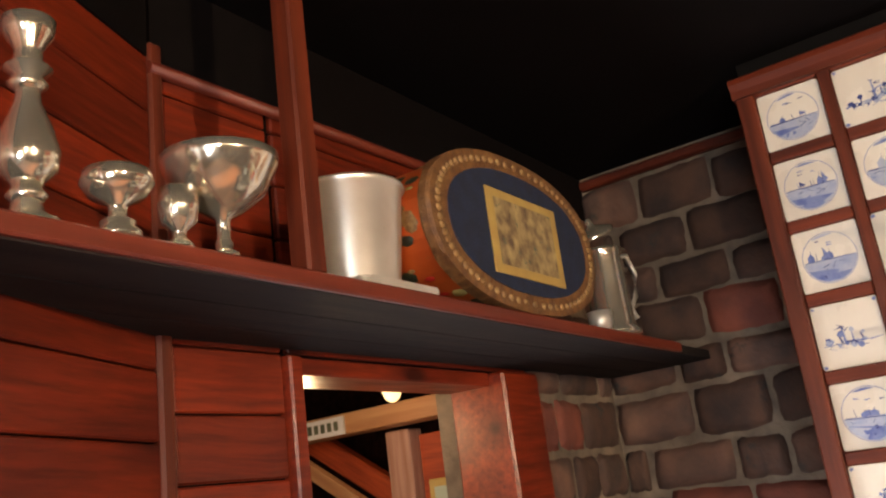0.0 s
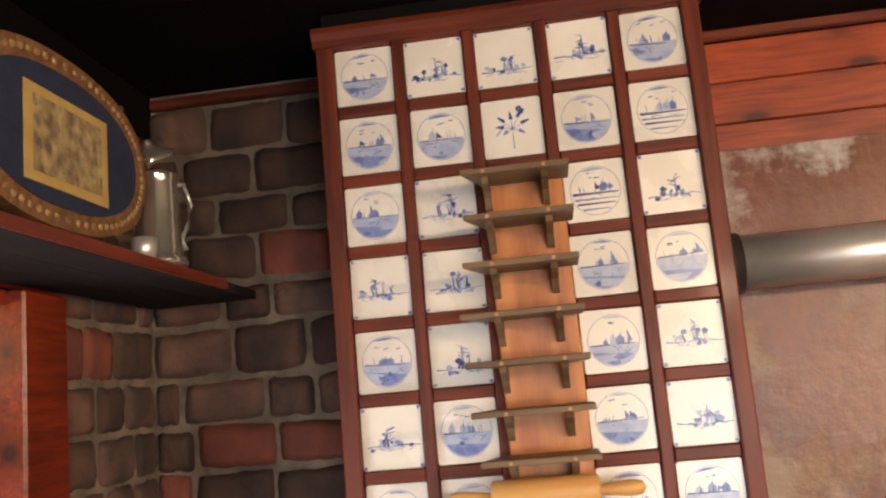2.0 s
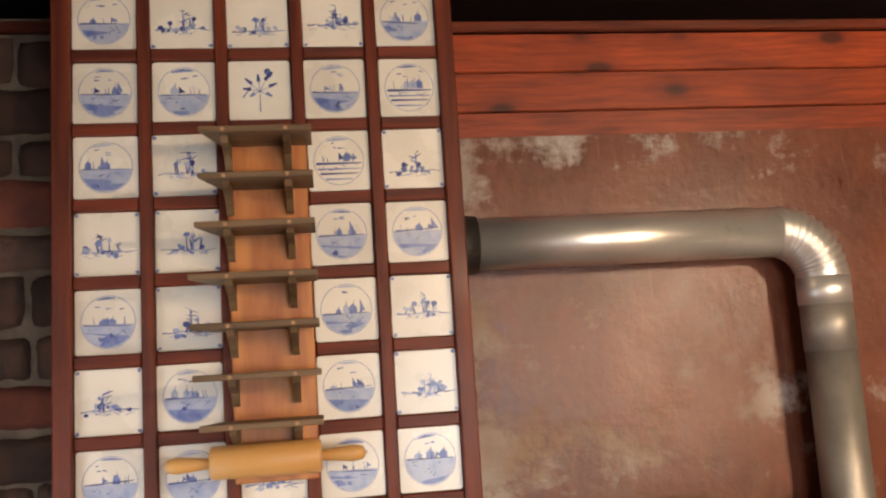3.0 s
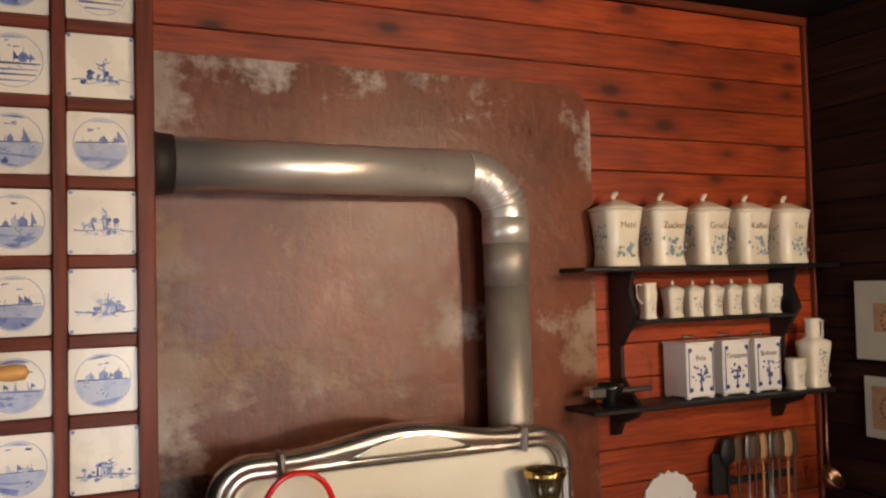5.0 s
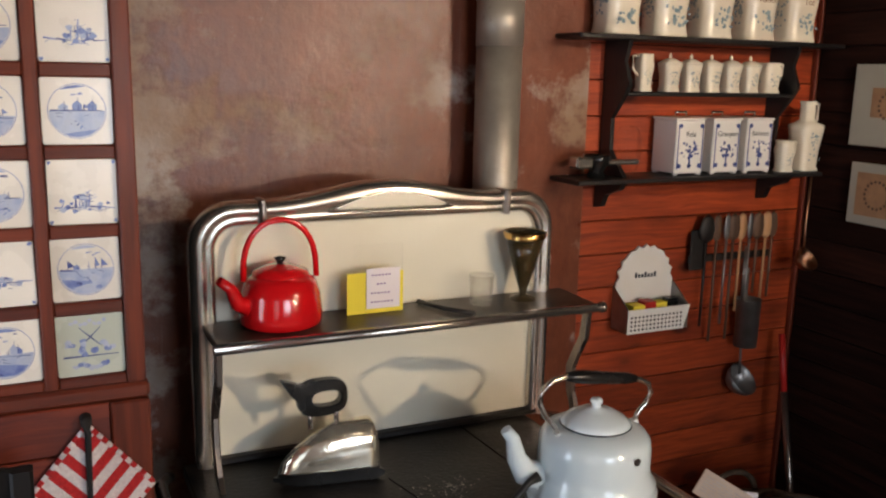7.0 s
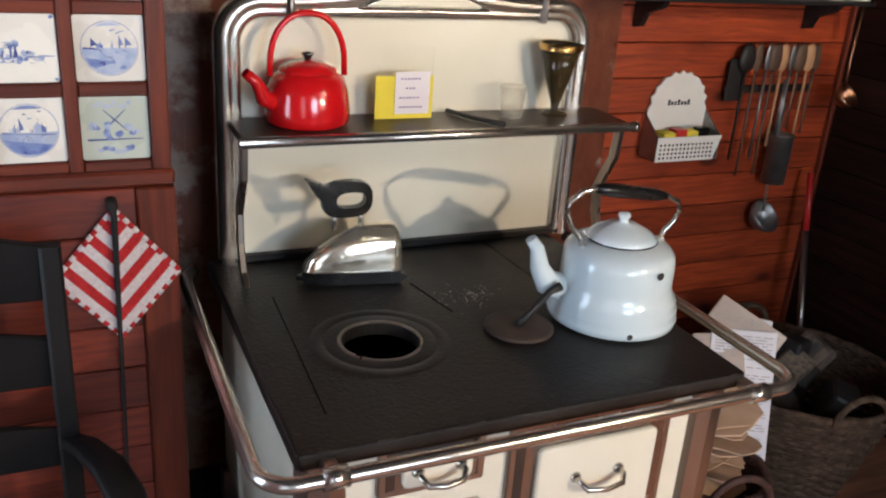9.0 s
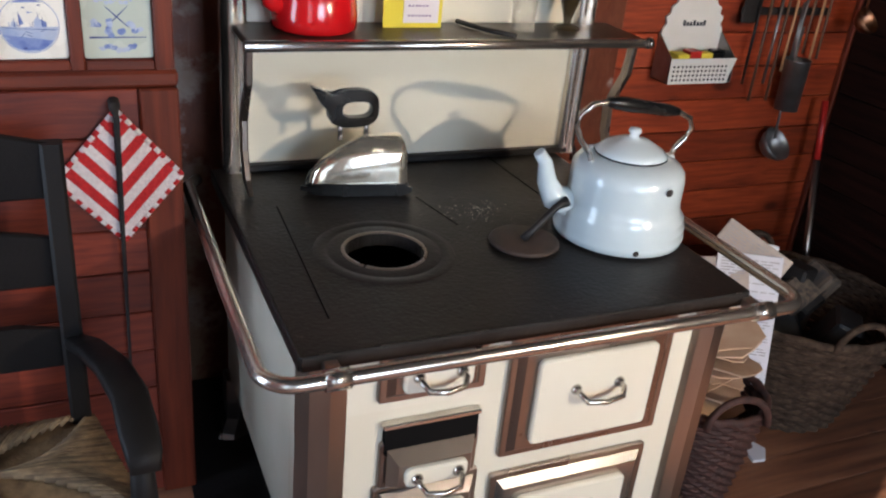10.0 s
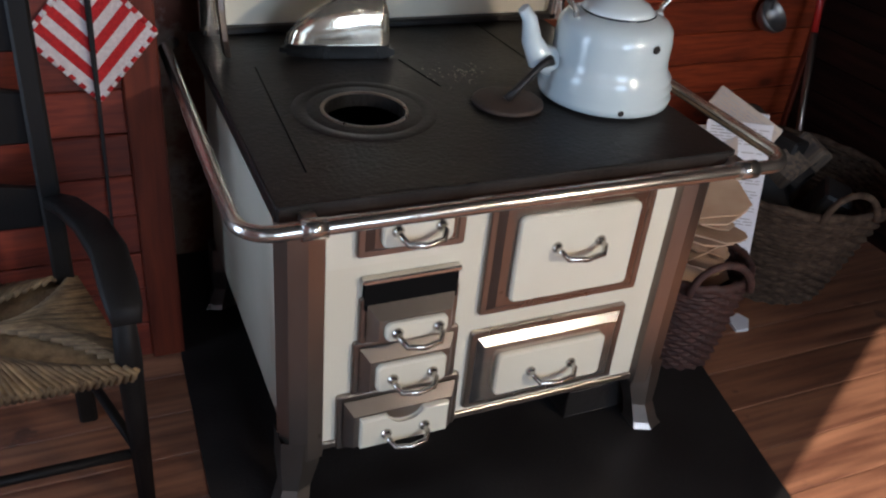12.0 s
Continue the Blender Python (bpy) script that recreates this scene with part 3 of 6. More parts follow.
def tile_picture(kind, seed):
    """Painted strokes of a Dutch tile: c a landscape in a ring, s a striped seascape in a ring, l an open landscape, f a flower, w a mill in a frame."""
    g = random.Random(seed)
    bm = B()
    Y = -0.0004

    def patch(pts, mi):
        vs = [bm.verts.new((u, Y - 0.0002 * g.random(), v)) for u, v in pts]
        bm.faces.new(vs).material_index = mi

    def stroke(u0, v0, u1, v1, w, mi):
        d = Vector((u1 - u0, v1 - v0))
        s = Vector((-d.y, d.x)).normalized() * w / 2
        patch([(u0 - s.x, v0 - s.y), (u1 - s.x * 0.4, v1 - s.y * 0.4), (u1 + s.x * 0.4, v1 + s.y * 0.4), (u0 + s.x, v0 + s.y)], mi)

    def blot(u, v, r, mi):
        n = 7
        patch([(u + r * (0.6 + 0.7 * g.random()) * math.cos(2 * math.pi * k / n), v + r * (0.5 + 0.6 * g.random()) * math.sin(2 * math.pi * k / n)) for k in range(n)], mi)

    c = SIZE / 2
    if kind in "cs":
        R = 0.052
        for k in range(40):
            a, b = 2 * math.pi * k / 40, 2 * math.pi * (k + 1) / 40
            for rad, w, mi in ((R, 0.0012, 1),):
                patch([(c + rad * math.cos(a), c + rad * math.sin(a)), (c + (rad + w) * math.cos(a), c + (rad + w) * math.sin(a)), (c + (rad + w) * math.cos(b), c + (rad + w) * math.sin(b)), (c + rad * math.cos(b), c + rad * math.sin(b))], mi)
        h = g.uniform(-0.010, 0.002)
        a0 = math.degrees(math.asin(h / R))
        if kind == "c":
            patch([(c + p, c + q) for p, q in disc(0, 0, R - 0.001, 18, 180 - a0, 360 + a0)], 2)
            tilt = g.uniform(-0.006, 0.006)
            patch([(c + p, c + q) for p, q in disc(0, -0.001, R - 0.003, 14, 205 + 900 * tilt, 325)], 1)
            stroke(c - 0.048, c + h, c + 0.046, c + h + tilt, 0.0035, 0)
            for k in range(3):
                blot(c + g.uniform(-0.02, 0.025), c - g.uniform(0.022, 0.042), 0.006, g.choice((0, 1, 1)))
        else:
            for q, w in ((-0.006, 0.006), (-0.018, 0.004), (-0.028, 0.005), (-0.040, 0.004)):
                half = math.sqrt(R * R - q * q) - 0.004
                stroke(c - half, c + q, c + half, c + q, w, 0 if w > 0.0045 else 1)
        for k in range(g.randint(2, 4)):
            u = c + g.uniform(-0.034, 0.034)
            t = g.uniform(0.012, 0.030)
            stroke(u, c + h, u, c + h + t, 0.0016, 0)
            if g.random() < 0.55:
                patch([(u, c + h + t), (u + g.uniform(0.007, 0.014), c + h + 0.006), (u, c + h + 0.004)], g.choice((0, 1, 1)))
            else:
                w = g.uniform(0.006, 0.012)
                patch([(u - w, c + h), (u - w, c + h + t * 0.45), (u - w * 0.2, c + h + t * 0.75), (u + w * 0.6, c + h + t * 0.45), (u + w * 0.6, c + h)], g.choice((1, 2, 1)))
        patch([(c + p, c + q) for p, q in disc(0, 0, R - 0.002, 12, 58 + 14 * g.random(), 112 + 14 * g.random())], g.choice((1, 1, 2)))
        for k in range(3):
            u, v = c + g.uniform(-0.030, 0.024), c + g.uniform(0.024, 0.038)
            stroke(u, v, u + g.uniform(0.006, 0.013), v + g.uniform(-0.002, 0.002), 0.0030, g.choice((0, 1)))
        for k in range(6):
            u = c + g.uniform(-0.040, 0.030)
            stroke(u, c + h - 0.002 - 0.02 * g.random(), u + g.uniform(0.006, 0.016), c + h - 0.003 - 0.02 * g.random(), 0.0014, 0)
        for k in range(5):
            u = c + g.uniform(-0.036, 0.036)
            stroke(u, c + h, u + g.uniform(-0.004, 0.004), c + h + g.uniform(0.006, 0.018), 0.0016, g.choice((0, 0, 1)))
    elif kind == "l":
        h = g.uniform(0.034, 0.050)
        for k in range(5):
            u = 0.012 + k * 0.022
            stroke(u, h + g.uniform(-0.003, 0.003), u + 0.024, h + g.uniform(-0.003, 0.003), g.uniform(0.0015, 0.004), g.choice((0, 1)))
        for k in range(g.randint(4, 6)):
            u = g.uniform(0.022, 0.105)
            t = g.uniform(0.005, 0.028) * (1.2 - abs(u - c) / c)
            stroke(u, h, u + g.uniform(-0.006, 0.006), h + t, g.uniform(0.002, 0.006), g.choice((0, 0, 1)))
            blot(u, h + t, g.uniform(0.004, 0.008), g.choice((0, 1, 2)))
        for k in range(11):
            blot(c + g.gauss(0, 0.022), h + g.uniform(-0.008, 0.010), g.uniform(0.003, 0.007), g.choice((1, 2, 2, 0)))
        u = c + g.uniform(-0.016, 0.016)
        top = h + g.uniform(0.026, 0.044)
        stroke(u, h, u + g.uniform(-0.004, 0.004), top, 0.0045, 1)
        for k in range(9):
            v = h + (top - h) * g.uniform(0.3, 1.05)
            stroke(u + g.uniform(-0.004, 0.004), v, u + g.uniform(-0.018, 0.018), v + g.uniform(-0.005, 0.009), g.uniform(0.0012, 0.0034), g.choice((0, 0, 1)))
        for k in range(10):
            p = g.uniform(0.012, 0.10)
            stroke(p, h - g.uniform(0.0, 0.012), p + g.uniform(0.008, 0.020), h - g.uniform(0.0, 0.012), 0.0012, g.choice((0, 1, 1)))
        for u, v in ((0.006, 0.006), (0.124, 0.006), (0.006, 0.124), (0.124, 0.124)):
            blot(u, v, 0.0045, 1)
    elif kind == "f":
        stroke(c, 0.018, c, 0.07, 0.002, 0)
        for a, l in ((20, 0.034), (60, 0.040), (95, 0.030), (140, 0.034), (175, 0.030), (215, 0.022), (330, 0.026)):
            u, v = l * math.cos(radians(a)), l * math.sin(radians(a))
            stroke(c, 0.062, c + u, 0.066 + v, 0.0016, 1)
            stroke(c + u * 0.6, 0.066 + v * 0.6, c + u * 1.15, 0.066 + v * 1.15, 0.0085, g.choice((0, 0, 1)))
        for k in range(5):
            blot(c + 0.016 + g.uniform(-0.007, 0.007), 0.100 + g.uniform(-0.007, 0.007), 0.0065, g.choice((0, 0, 1)))
        stroke(0.03, 0.05, 0.05, 0.075, 0.003, 1)
    else:
        stroke(0.012, 0.042, 0.118, 0.042, 0.004, 0)
        for k in range(14):
            blot(g.uniform(0.016, 0.114), g.uniform(0.046, 0.075), 0.008, g.choice((1, 2, 2)))
        for a in (45, 135, 225, 315):
            stroke(c, 0.082, c + 0.030 * math.cos(radians(a)), 0.082 + 0.030 * math.sin(radians(a)), 0.003, 0)
        for k in range(9):
            blot(0.035 + 0.0075 * k, 0.020 + 0.004 * math.sin(k), 0.007, g.choice((1, 2)))
        for k in range(8):
            blot(0.03 + 0.009 * k, 0.112 + 0.004 * math.sin(k * 2), 0.005, 2)
    return mesh_of("painting", bm, ["blue_deep", "blue_mid", "blue_pale"])


tile_mesh = mesh_of("tile", slab(B(), rounded(0, SIZE, 0, SIZE, 0.007, 3), "y", 0, 0.012, 0.0015), "tile")
tile_green = mesh_of("tile", slab(B(), rounded(0, SIZE, 0, SIZE, 0.007, 3), "y", 0, 0.012, 0.0015), "tile_green")
KINDS = ["clllc", "ccfcs", "clcsl", "lllcc", "clccl", "lclcl", "cclcc", "lclcl", "clclc", "lclcw"]
for r, row in enumerate(KINDS):
    for k, kind in enumerate(row):
        ob = new("tile", tile_green if kind == "w" else tile_mesh)
        ob.matrix_world = pose(TX + k * PITCH + rnd.uniform(-0.0012, 0.0012), 1.815 + rnd.uniform(-0.001, 0.001), TZ - r * PITCH - SIZE, 0, rnd.uniform(-0.6, 0.6), 0)
        under(panel, ob)
        pic = new("painting", tile_picture(kind, 100 + r * 5 + k))
        tagged(pic, kind="stuff").parent = ob

# ---- boards below the panel ----
part_at("corner_board", box(B(), 0.205, CH1 + 0.003, 1.782, 1.835, 0, 1.043, 0.004), "trim", chimney)
part_at("corner_board", box(B(), CH0 - 0.003, CH0 + 0.06, 1.782, 1.835, 0, 1.043, 0.004), "trim", chimney)
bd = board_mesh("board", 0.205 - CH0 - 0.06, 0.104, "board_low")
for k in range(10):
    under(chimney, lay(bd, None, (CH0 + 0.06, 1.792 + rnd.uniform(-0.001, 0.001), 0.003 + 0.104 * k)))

# ---- boards on the north wall ----
bd = board_mesh("board", EAST - CH1 - 0.002, 0.112, "board")
for k in range(25):
    z = 2.722 - 0.112 * (k + 1)
    if z > -0.1:
        lay(bd, wall_north, (CH1, NORTH - 0.0135 + rnd.uniform(-0.0012, 0.0012), z))
setting("trim_1", box(B(), CH1 - 0.005, EAST, NORTH - 0.035, NORTH - 0.014, 2.722, TOP, 0.004), "trim_x", "red-brown strip under the ceiling")
setting("trim_2", box(B(), EAST - 0.022, EAST - 0.001, NORTH - 0.036, NORTH - 0.0145, 0, 2.72, 0.006, 2), "trim", "narrow red-brown strip in the corner")
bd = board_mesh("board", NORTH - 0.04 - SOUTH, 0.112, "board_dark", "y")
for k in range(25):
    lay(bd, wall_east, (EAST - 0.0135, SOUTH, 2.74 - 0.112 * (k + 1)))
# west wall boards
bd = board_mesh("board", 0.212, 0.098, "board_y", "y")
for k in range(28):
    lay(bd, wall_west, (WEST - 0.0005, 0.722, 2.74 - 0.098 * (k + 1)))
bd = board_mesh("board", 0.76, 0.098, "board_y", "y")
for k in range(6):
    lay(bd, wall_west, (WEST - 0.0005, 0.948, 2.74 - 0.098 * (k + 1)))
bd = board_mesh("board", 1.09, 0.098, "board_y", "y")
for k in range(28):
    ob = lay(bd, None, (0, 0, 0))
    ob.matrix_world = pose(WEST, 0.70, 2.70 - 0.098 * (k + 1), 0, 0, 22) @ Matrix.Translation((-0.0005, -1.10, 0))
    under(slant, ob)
setting("trim_3", box(B(), WEST + 0.002, WEST + 0.026, 0.690, 0.716, 0, 2.62, 0.005), "trim", "upright strip where the wall bends")
setting("trim_4", tube(B(), [(WEST + 0.022, 0.69, 2.575), (WEST + 0.022, 2.19, 2.60)], 0.011), "trim_y", "thin red-brown rod along the wall top")
setting("beam", box(B(), WEST - 0.05, WEST + 0.016, 0.70, BRICK_Y - 0.002, 2.590, TOP - 0.001), "ceiling", "black beam under the ceiling")
setting("beam_slanted", box(B(), -0.05, 0.018, -1.10, -0.02, 2.592, TOP - 0.001), "ceiling", "black beam under the ceiling").matrix_world = pose(WEST, 0.70, 0, 0, 0, 22)
setting("trim_5", box(B(), WEST + 0.02, CH0 - 0.002, BRICK_Y - 0.028, BRICK_Y - 0.003, 2.705, 2.735, 0.006), "trim_x", "thin red strip over the bricks")
setting("door_frame", box(B(), WEST - 0.10, WEST + 0.03, 0.935, 0.965, 0, 2.148, 0.004), "board_y", "red wooden door post")
setting("door_post", box(B(), WEST - 0.10, WEST + 0.045, 1.555, 1.708, 0, 2.148, 0.006), "board_y", "broad orange-red wooden door post")
setting("door_lintel", box(B(), WEST - 0.1, WEST + 0.01, 0.966, 1.554, 2.12, 2.149, 0.003), "board_y", "red wooden lintel under the shelf")

# ---- bricks ----


def brick_mesh(seed, length, height, mat):
    """A hand-made brick with rounded, uneven corners and a bulging, pitted face."""
    g = random.Random(seed)
    bm = B()
    n, m = 8, 5
    grid = []
    sway = [g.uniform(-0.006, 0.006) for k in range(4)]
    for j in range(m + 1):
        line = []
        for i in range(n + 1):
            u, v = i / n, j / m
            a, b = 2 * u - 1, 2 * v - 1
            edge = max(abs(a) ** 10, abs(b) ** 7)
            pull = 1 - 0.05 * (abs(a) ** 7) * (abs(b) ** 4)
            x = length * (0.5 + 0.5 * a * pull) + g.uniform(-0.0025, 0.0025) + sway[0] * b * 0.4
            z = height * (0.5 + 0.5 * b * (1 - 0.09 * abs(a) ** 10)) + g.uniform(-0.003, 0.003) + sway[1] * a * 0.6 + sway[2] * math.sin(3 * u)
            y = -0.013 * (1 - edge) - 0.001 + g.uniform(-0.0025, 0.002)
            line.append(bm.verts.new((x, y, z)))
        grid.append(line)
    for j in range(m):
        for i in range(n):
            bm.faces.new((grid[j][i], grid[j][i + 1], grid[j + 1][i + 1], grid[j + 1][i])).smooth = True
    rim = grid[0] + [grid[j][n] for j in range(1, m + 1)] + grid[m][n - 1::-1] + [grid[j][0] for j in range(m - 1, 0, -1)]
    back = [bm.verts.new((v.co.x, 0.02, v.co.z)) for v in rim]
    for k in range(len(rim)):
        q = (k + 1) % len(rim)
        bm.faces.new((rim[q], rim[k], back[k], back[q]))
    return mesh_of("brick", bm, mat)


brick_kinds = [brick_mesh(s, 0.205, 0.106, "brick_red" if s == 4 else "brick") for s in range(10)]
z = 0.012
while z < 2.62:
    h = rnd.choice((0.092, 0.104, 0.112, 0.118, 0.122))
    x = WEST - rnd.uniform(0.0, 0.16)
    while x < CH0:
        l = rnd.choice((0.12, 0.19, 0.205, 0.215, 0.235))
        x0, x1 = max(x, WEST + 0.004), min(x + l, CH0 + 0.02)
        if x1 - x0 > 0.045:
            ob = lay(rnd.choice(brick_kinds), wall_brick, (x0, BRICK_Y - 0.001, z + rnd.uniform(-0.004, 0.004)), ((x1 - x0) / 0.205, rnd.uniform(0.8, 1.3), h / 0.106 * rnd.uniform(0.94, 1.05)), "brick")
        x += l + rnd.uniform(0.009, 0.018)
    y = 1.715
    while y < BRICK_Y - 0.06:
        l = min(rnd.choice((0.12, 0.17, 0.205)), BRICK_Y - 0.016 - y)
        lay(rnd.choice(brick_kinds), wall_brick, (WEST + 0.001, y, z), (l / 0.205, 1, h / 0.106), "brick", 90)
        y += l + 0.013
    z += h + rnd.uniform(0.010, 0.019)

# ---- floor boards and the iron sheet ----
floor_ob = bpy.data.objects["floor"]
bd = board_mesh("plank", 3.78, 0.138, "floor", "z", 0.022)
for k in range(34):
    lay(bd, floor_ob, (-1.15, -2.3 + 0.138 * k, -0.022), name="plank")
single("hearth_sheet", slab(B(), [(0.24, 0.78), (1.49, 0.82), (1.68, 1.75), (1.72, 2.25), (0.285, 2.25)], "z", 0.001, 0.005), "mat", "sooty black iron sheet under the stove", "hearth sheet")

# ---- the iron plate behind the stove ----
single("wall_plate", slab(B(), [(CH1 + 0.004, 0), (1.66, 0)] + [(1.56 + 0.10 * math.cos(radians(a)), 2.325 + 0.10 * math.sin(radians(a))) for a in range(0, 91, 10)] + [(CH1 + 0.004, 2.425)], "y", 2.243, 2.2525, 0.002), "plate", "rust-brown sheet-metal wall plate with pale worn patches", "wall plate")

# ---- stove pipe ----
PY, PZ, PX, PR = 2.14, 2.12, 1.285, 0.066
pipe = thing("stove_pipe", "dull silver stove pipe with a ribbed elbow", "stove pipe", (PX, PY, 1.1))
bpy.context.view_layer.update()
part_at("horizontal_pipe", tube(B(), [(0.285, PY, PZ), (1.158, PY, PZ)], PR, 32), "zinc", pipe)
pts, rad = [], []
for k in range(45):
    a = radians(90 - 90 * k / 44)
    pts.append((1.158 + 0.127 * math.cos(a), PY, PZ - 0.127 + 0.127 * math.sin(a)))
    rad.append(PR + 0.001 + 0.0028 * math.cos(k * math.pi / 2) * (1 if 4 < k < 40 else 0))
part_at("elbow", tube(B(), pts, PR, 32, radii=rad), "zinc", pipe, "ribbed shiny elbow")
part_at("sleeve", tube(B(), [(PX, PY, 1.994), (PX, PY, 1.921)], PR + 0.002, 32), "zinc", pipe)
part_at("upright_pipe", tube(B(), [(PX, PY, 1.93), (PX, PY, 1.80)], PR, 32), "zinc_dull", pipe)
part_at("lower_pipe", tube(B(), [(PX, PY, 1.803), (PX, PY, 0.95)], PR - 0.002, 32), "zinc_dull", pipe)
part_at("collar", lathe(B(), [(0.067, 0.075), (0.073, 0.075), (0.076, 0.04), (0.088, 0.022), (0.102, 0.016), (0.106, 0), (0.067, 0)], (CH1 + 0.005, PY, PZ), 28, turn=pose(0, 0, 0, 0, 90, 0)), "iron", pipe, "black iron wall collar")

# ---- the stove ----
stove = thing("kitchen_stove", "cream enamelled kitchen range with black iron top and chrome rail", "stove", (0.86, 1.6, 0))
bpy.context.view_layer.update()
S0, S1, SF, SB, ST = 0.383, 1.33, 1.17, 2.03, 0.765
sp = lambda n, bm, m, label="": part_at(n, bm, m, stove, label)
# top with its round opening
bm = B()
hx, hy, hr = 0.65, 1.512, 0.083
outer = [(S0, SF), (S1, SF), (S1, SB), (S0, SB)]
ring_pts = disc(hx, hy, hr, 32)
for z in (ST, ST - 0.028):
    vo, vi = [], []
    for k in range(32):
        a = 2 * math.pi * k / 32
        c, s = math.cos(a), math.sin(a)
        reach = min(((S1 - hx) if c > 0 else (hx - S0)) / max(abs(c), 1e-6), ((SB - hy) if s > 0 else (hy - SF)) / max(abs(s), 1e-6))
        vo.append(bm.verts.new((hx + reach * c, hy + reach * s, z)))
        vi.append(bm.verts.new((*ring_pts[k], z)))
    for k in range(32):
        bm.faces.new((vo[k], vo[(k + 1) % 32], vi[(k + 1) % 32], vi[k]))
    corners = [bm.verts.new((*c, z)) for c in outer]
    for cv in corners:
        pair = min(((i, (i + 1) % 32) for i in range(32)), key=lambda p: abs(math.atan2(cv.co.y - hy, cv.co.x - hx) % (2 * math.pi) - 2 * math.pi * (p[0] + 0.5) / 32))
        bm.faces.new((vo[pair[0]], cv, vo[pair[1]]))
for k in range(32):
    q = (k + 1) % 32
    bm.faces.new([bm.verts.new((*ring_pts[i], z)) for i, z in ((k, ST), (q, ST), (q, ST - 0.028), (k, ST - 0.028))])
sp("cooktop", bm, "iron_dust", "black cast-iron cooking top with an open ring hole")
sp("top_edge", box(box(box(B(), S0, S1, SF - 0.004, SF + 0.002, ST - 0.032, ST - 0.001, 0.003), S0 - 0.004, S0 + 0.002, SF, SB, ST - 0.032, ST - 0.001, 0.003), S1 - 0.002, S1 + 0.004, SF, SB, ST - 0.032, ST - 0.001, 0.003), "iron")
sp("hole_ring", lathe(B(), [(0.0835, -0.012), (0.0835, 0.003), (0.089, 0.004), (0.091, 0.001)], (hx, hy, ST), 36), "steel_brown", "worn bright rim of the hole")
sp("cooking_ring", lathe(B(), [(0.092, 0.0015), (0.118, 0.002), (0.120, 0.0005), (0.122, 0.002), (0.146, 0.002), (0.149, 0.0002)], (hx, hy, ST), 40), "iron")
for x0, y0, x1, y1 in ((0.485, 1.778, 0.462, 1.276), (0.82, 1.77, 0.855, 1.60), (1.12, 1.99, 1.14, 1.62)):
    sp("groove", tube(B(), [(x0, y0, ST + 0.0005), (x1, y1, ST + 0.0005)], 0.0015, 5), "soot")
# body
BX0, BX1, BF, BZ = 0.41, 1.30, 1.20, 0.17
sp("body", box(B(), BX0, BX1, BF, SB - 0.01, BZ, 0.60), "enamel", "cream enamelled sheet body")
for x0, x1, y0, y1 in ((BX0, BX0 + 0.05, BF, SB - 0.01), (BX1 - 0.05, BX1, BF, SB - 0.01), (BX0 + 0.05, BX1 - 0.05, BF, BF + 0.03), (BX0 + 0.05, BX1 - 0.05, SB - 0.04, SB - 0.01)):
    sp("upper_panel", box(B(), x0, x1, y0, y1, 0.60, ST - 0.03), "enamel")
sp("firebox", box(B(), BX0 + 0.06, BX1 - 0.06, BF + 0.04, SB - 0.05, 0.602, 0.604), "soot")
for x in (BX0, BX1):
    s = 1 if x == BX0 else -1
    sp("side_panel", slab(B(), rounded(BF + 0.07, SB - 0.06, BZ + 0.03, ST - 0.05, 0.02), "x", x - 0.006 * s, x + 0.004 * s, 0.003), "enamel")
    sp("corner_post", slab(B(), [(x - 0.02 * s, BF + 0.03), (x - 0.005 * s, BF - 0.012), (x + 0.03 * s, BF - 0.022), (x + 0.062 * s, BF - 0.016), (x + 0.07 * s, BF + 0.004), (x + 0.03 * s, BF + 0.03)], "z", 0.15, ST - 0.032), "steel_brown", "tarnished steel corner post")
    sp("corner_strip", slab(B(), rounded(BF + 0.035, BF + 0.085, 0.28, 0.70, 0.012), "x", x - 0.016 * s, x + 0.002 * s, 0.004), "enamel")
    for y in (BF + 0.01, SB - 0.08):
        f = -1 if y < 1.5 else 0.3
        bm = B()
        prev = None
        for z, w, o in ((0.20, 0.042, 0), (0.13, 0.040, 0.004), (0.07, 0.030, 0.012), (0.02, 0.034, 0.024), (0.006, 0.040, 0.028)):
            cx, cy = x + 0.022 * s - o * s, y + f * o + 0.01
            q = [bm.verts.new((cx + dx * w, cy + dy * w, z)) for dx, dy in ((-1, -0.6), (0, -1), (1, -0.6), (1, 0.8), (-1, 0.8))]
            if prev:
                for k in range(5):
                    bm.faces.new((prev[k], prev[(k + 1) % 5], q[(k + 1) % 5], q[k]))
            prev = q
        bm.faces.new(prev)
        sp("leg", bm, "steel_brown", "curved tarnished iron leg")
sp("plinth_strip", box(B(), BX0 + 0.06, BX1 - 0.06, BF - 0.008, BF + 0.01, 0.158, 0.175, 0.003), "steel_brown")


def handle(x, z, y, w, parent):
    bm = B()
    tube(bm, [(x - w, y, z), (x - w, y - 0.022, z), (x - w * 0.8, y - 0.036, z - 0.010), (x, y - 0.040, z - 0.014), (x + w * 0.8, y - 0.036, z - 0.010), (x + w, y - 0.022, z), (x + w, y, z)], 0.0062, 10)
    for d in (-w, w):
        lathe(bm, [(0.012, 0), (0.012, 0.005), (0.007, 0.012)], (x + d, y, z), 14, turn=pose(0, 0, 0, 90, 0, 0))
    return part_at("handle", bm, "chrome", parent, "curved chrome handle")


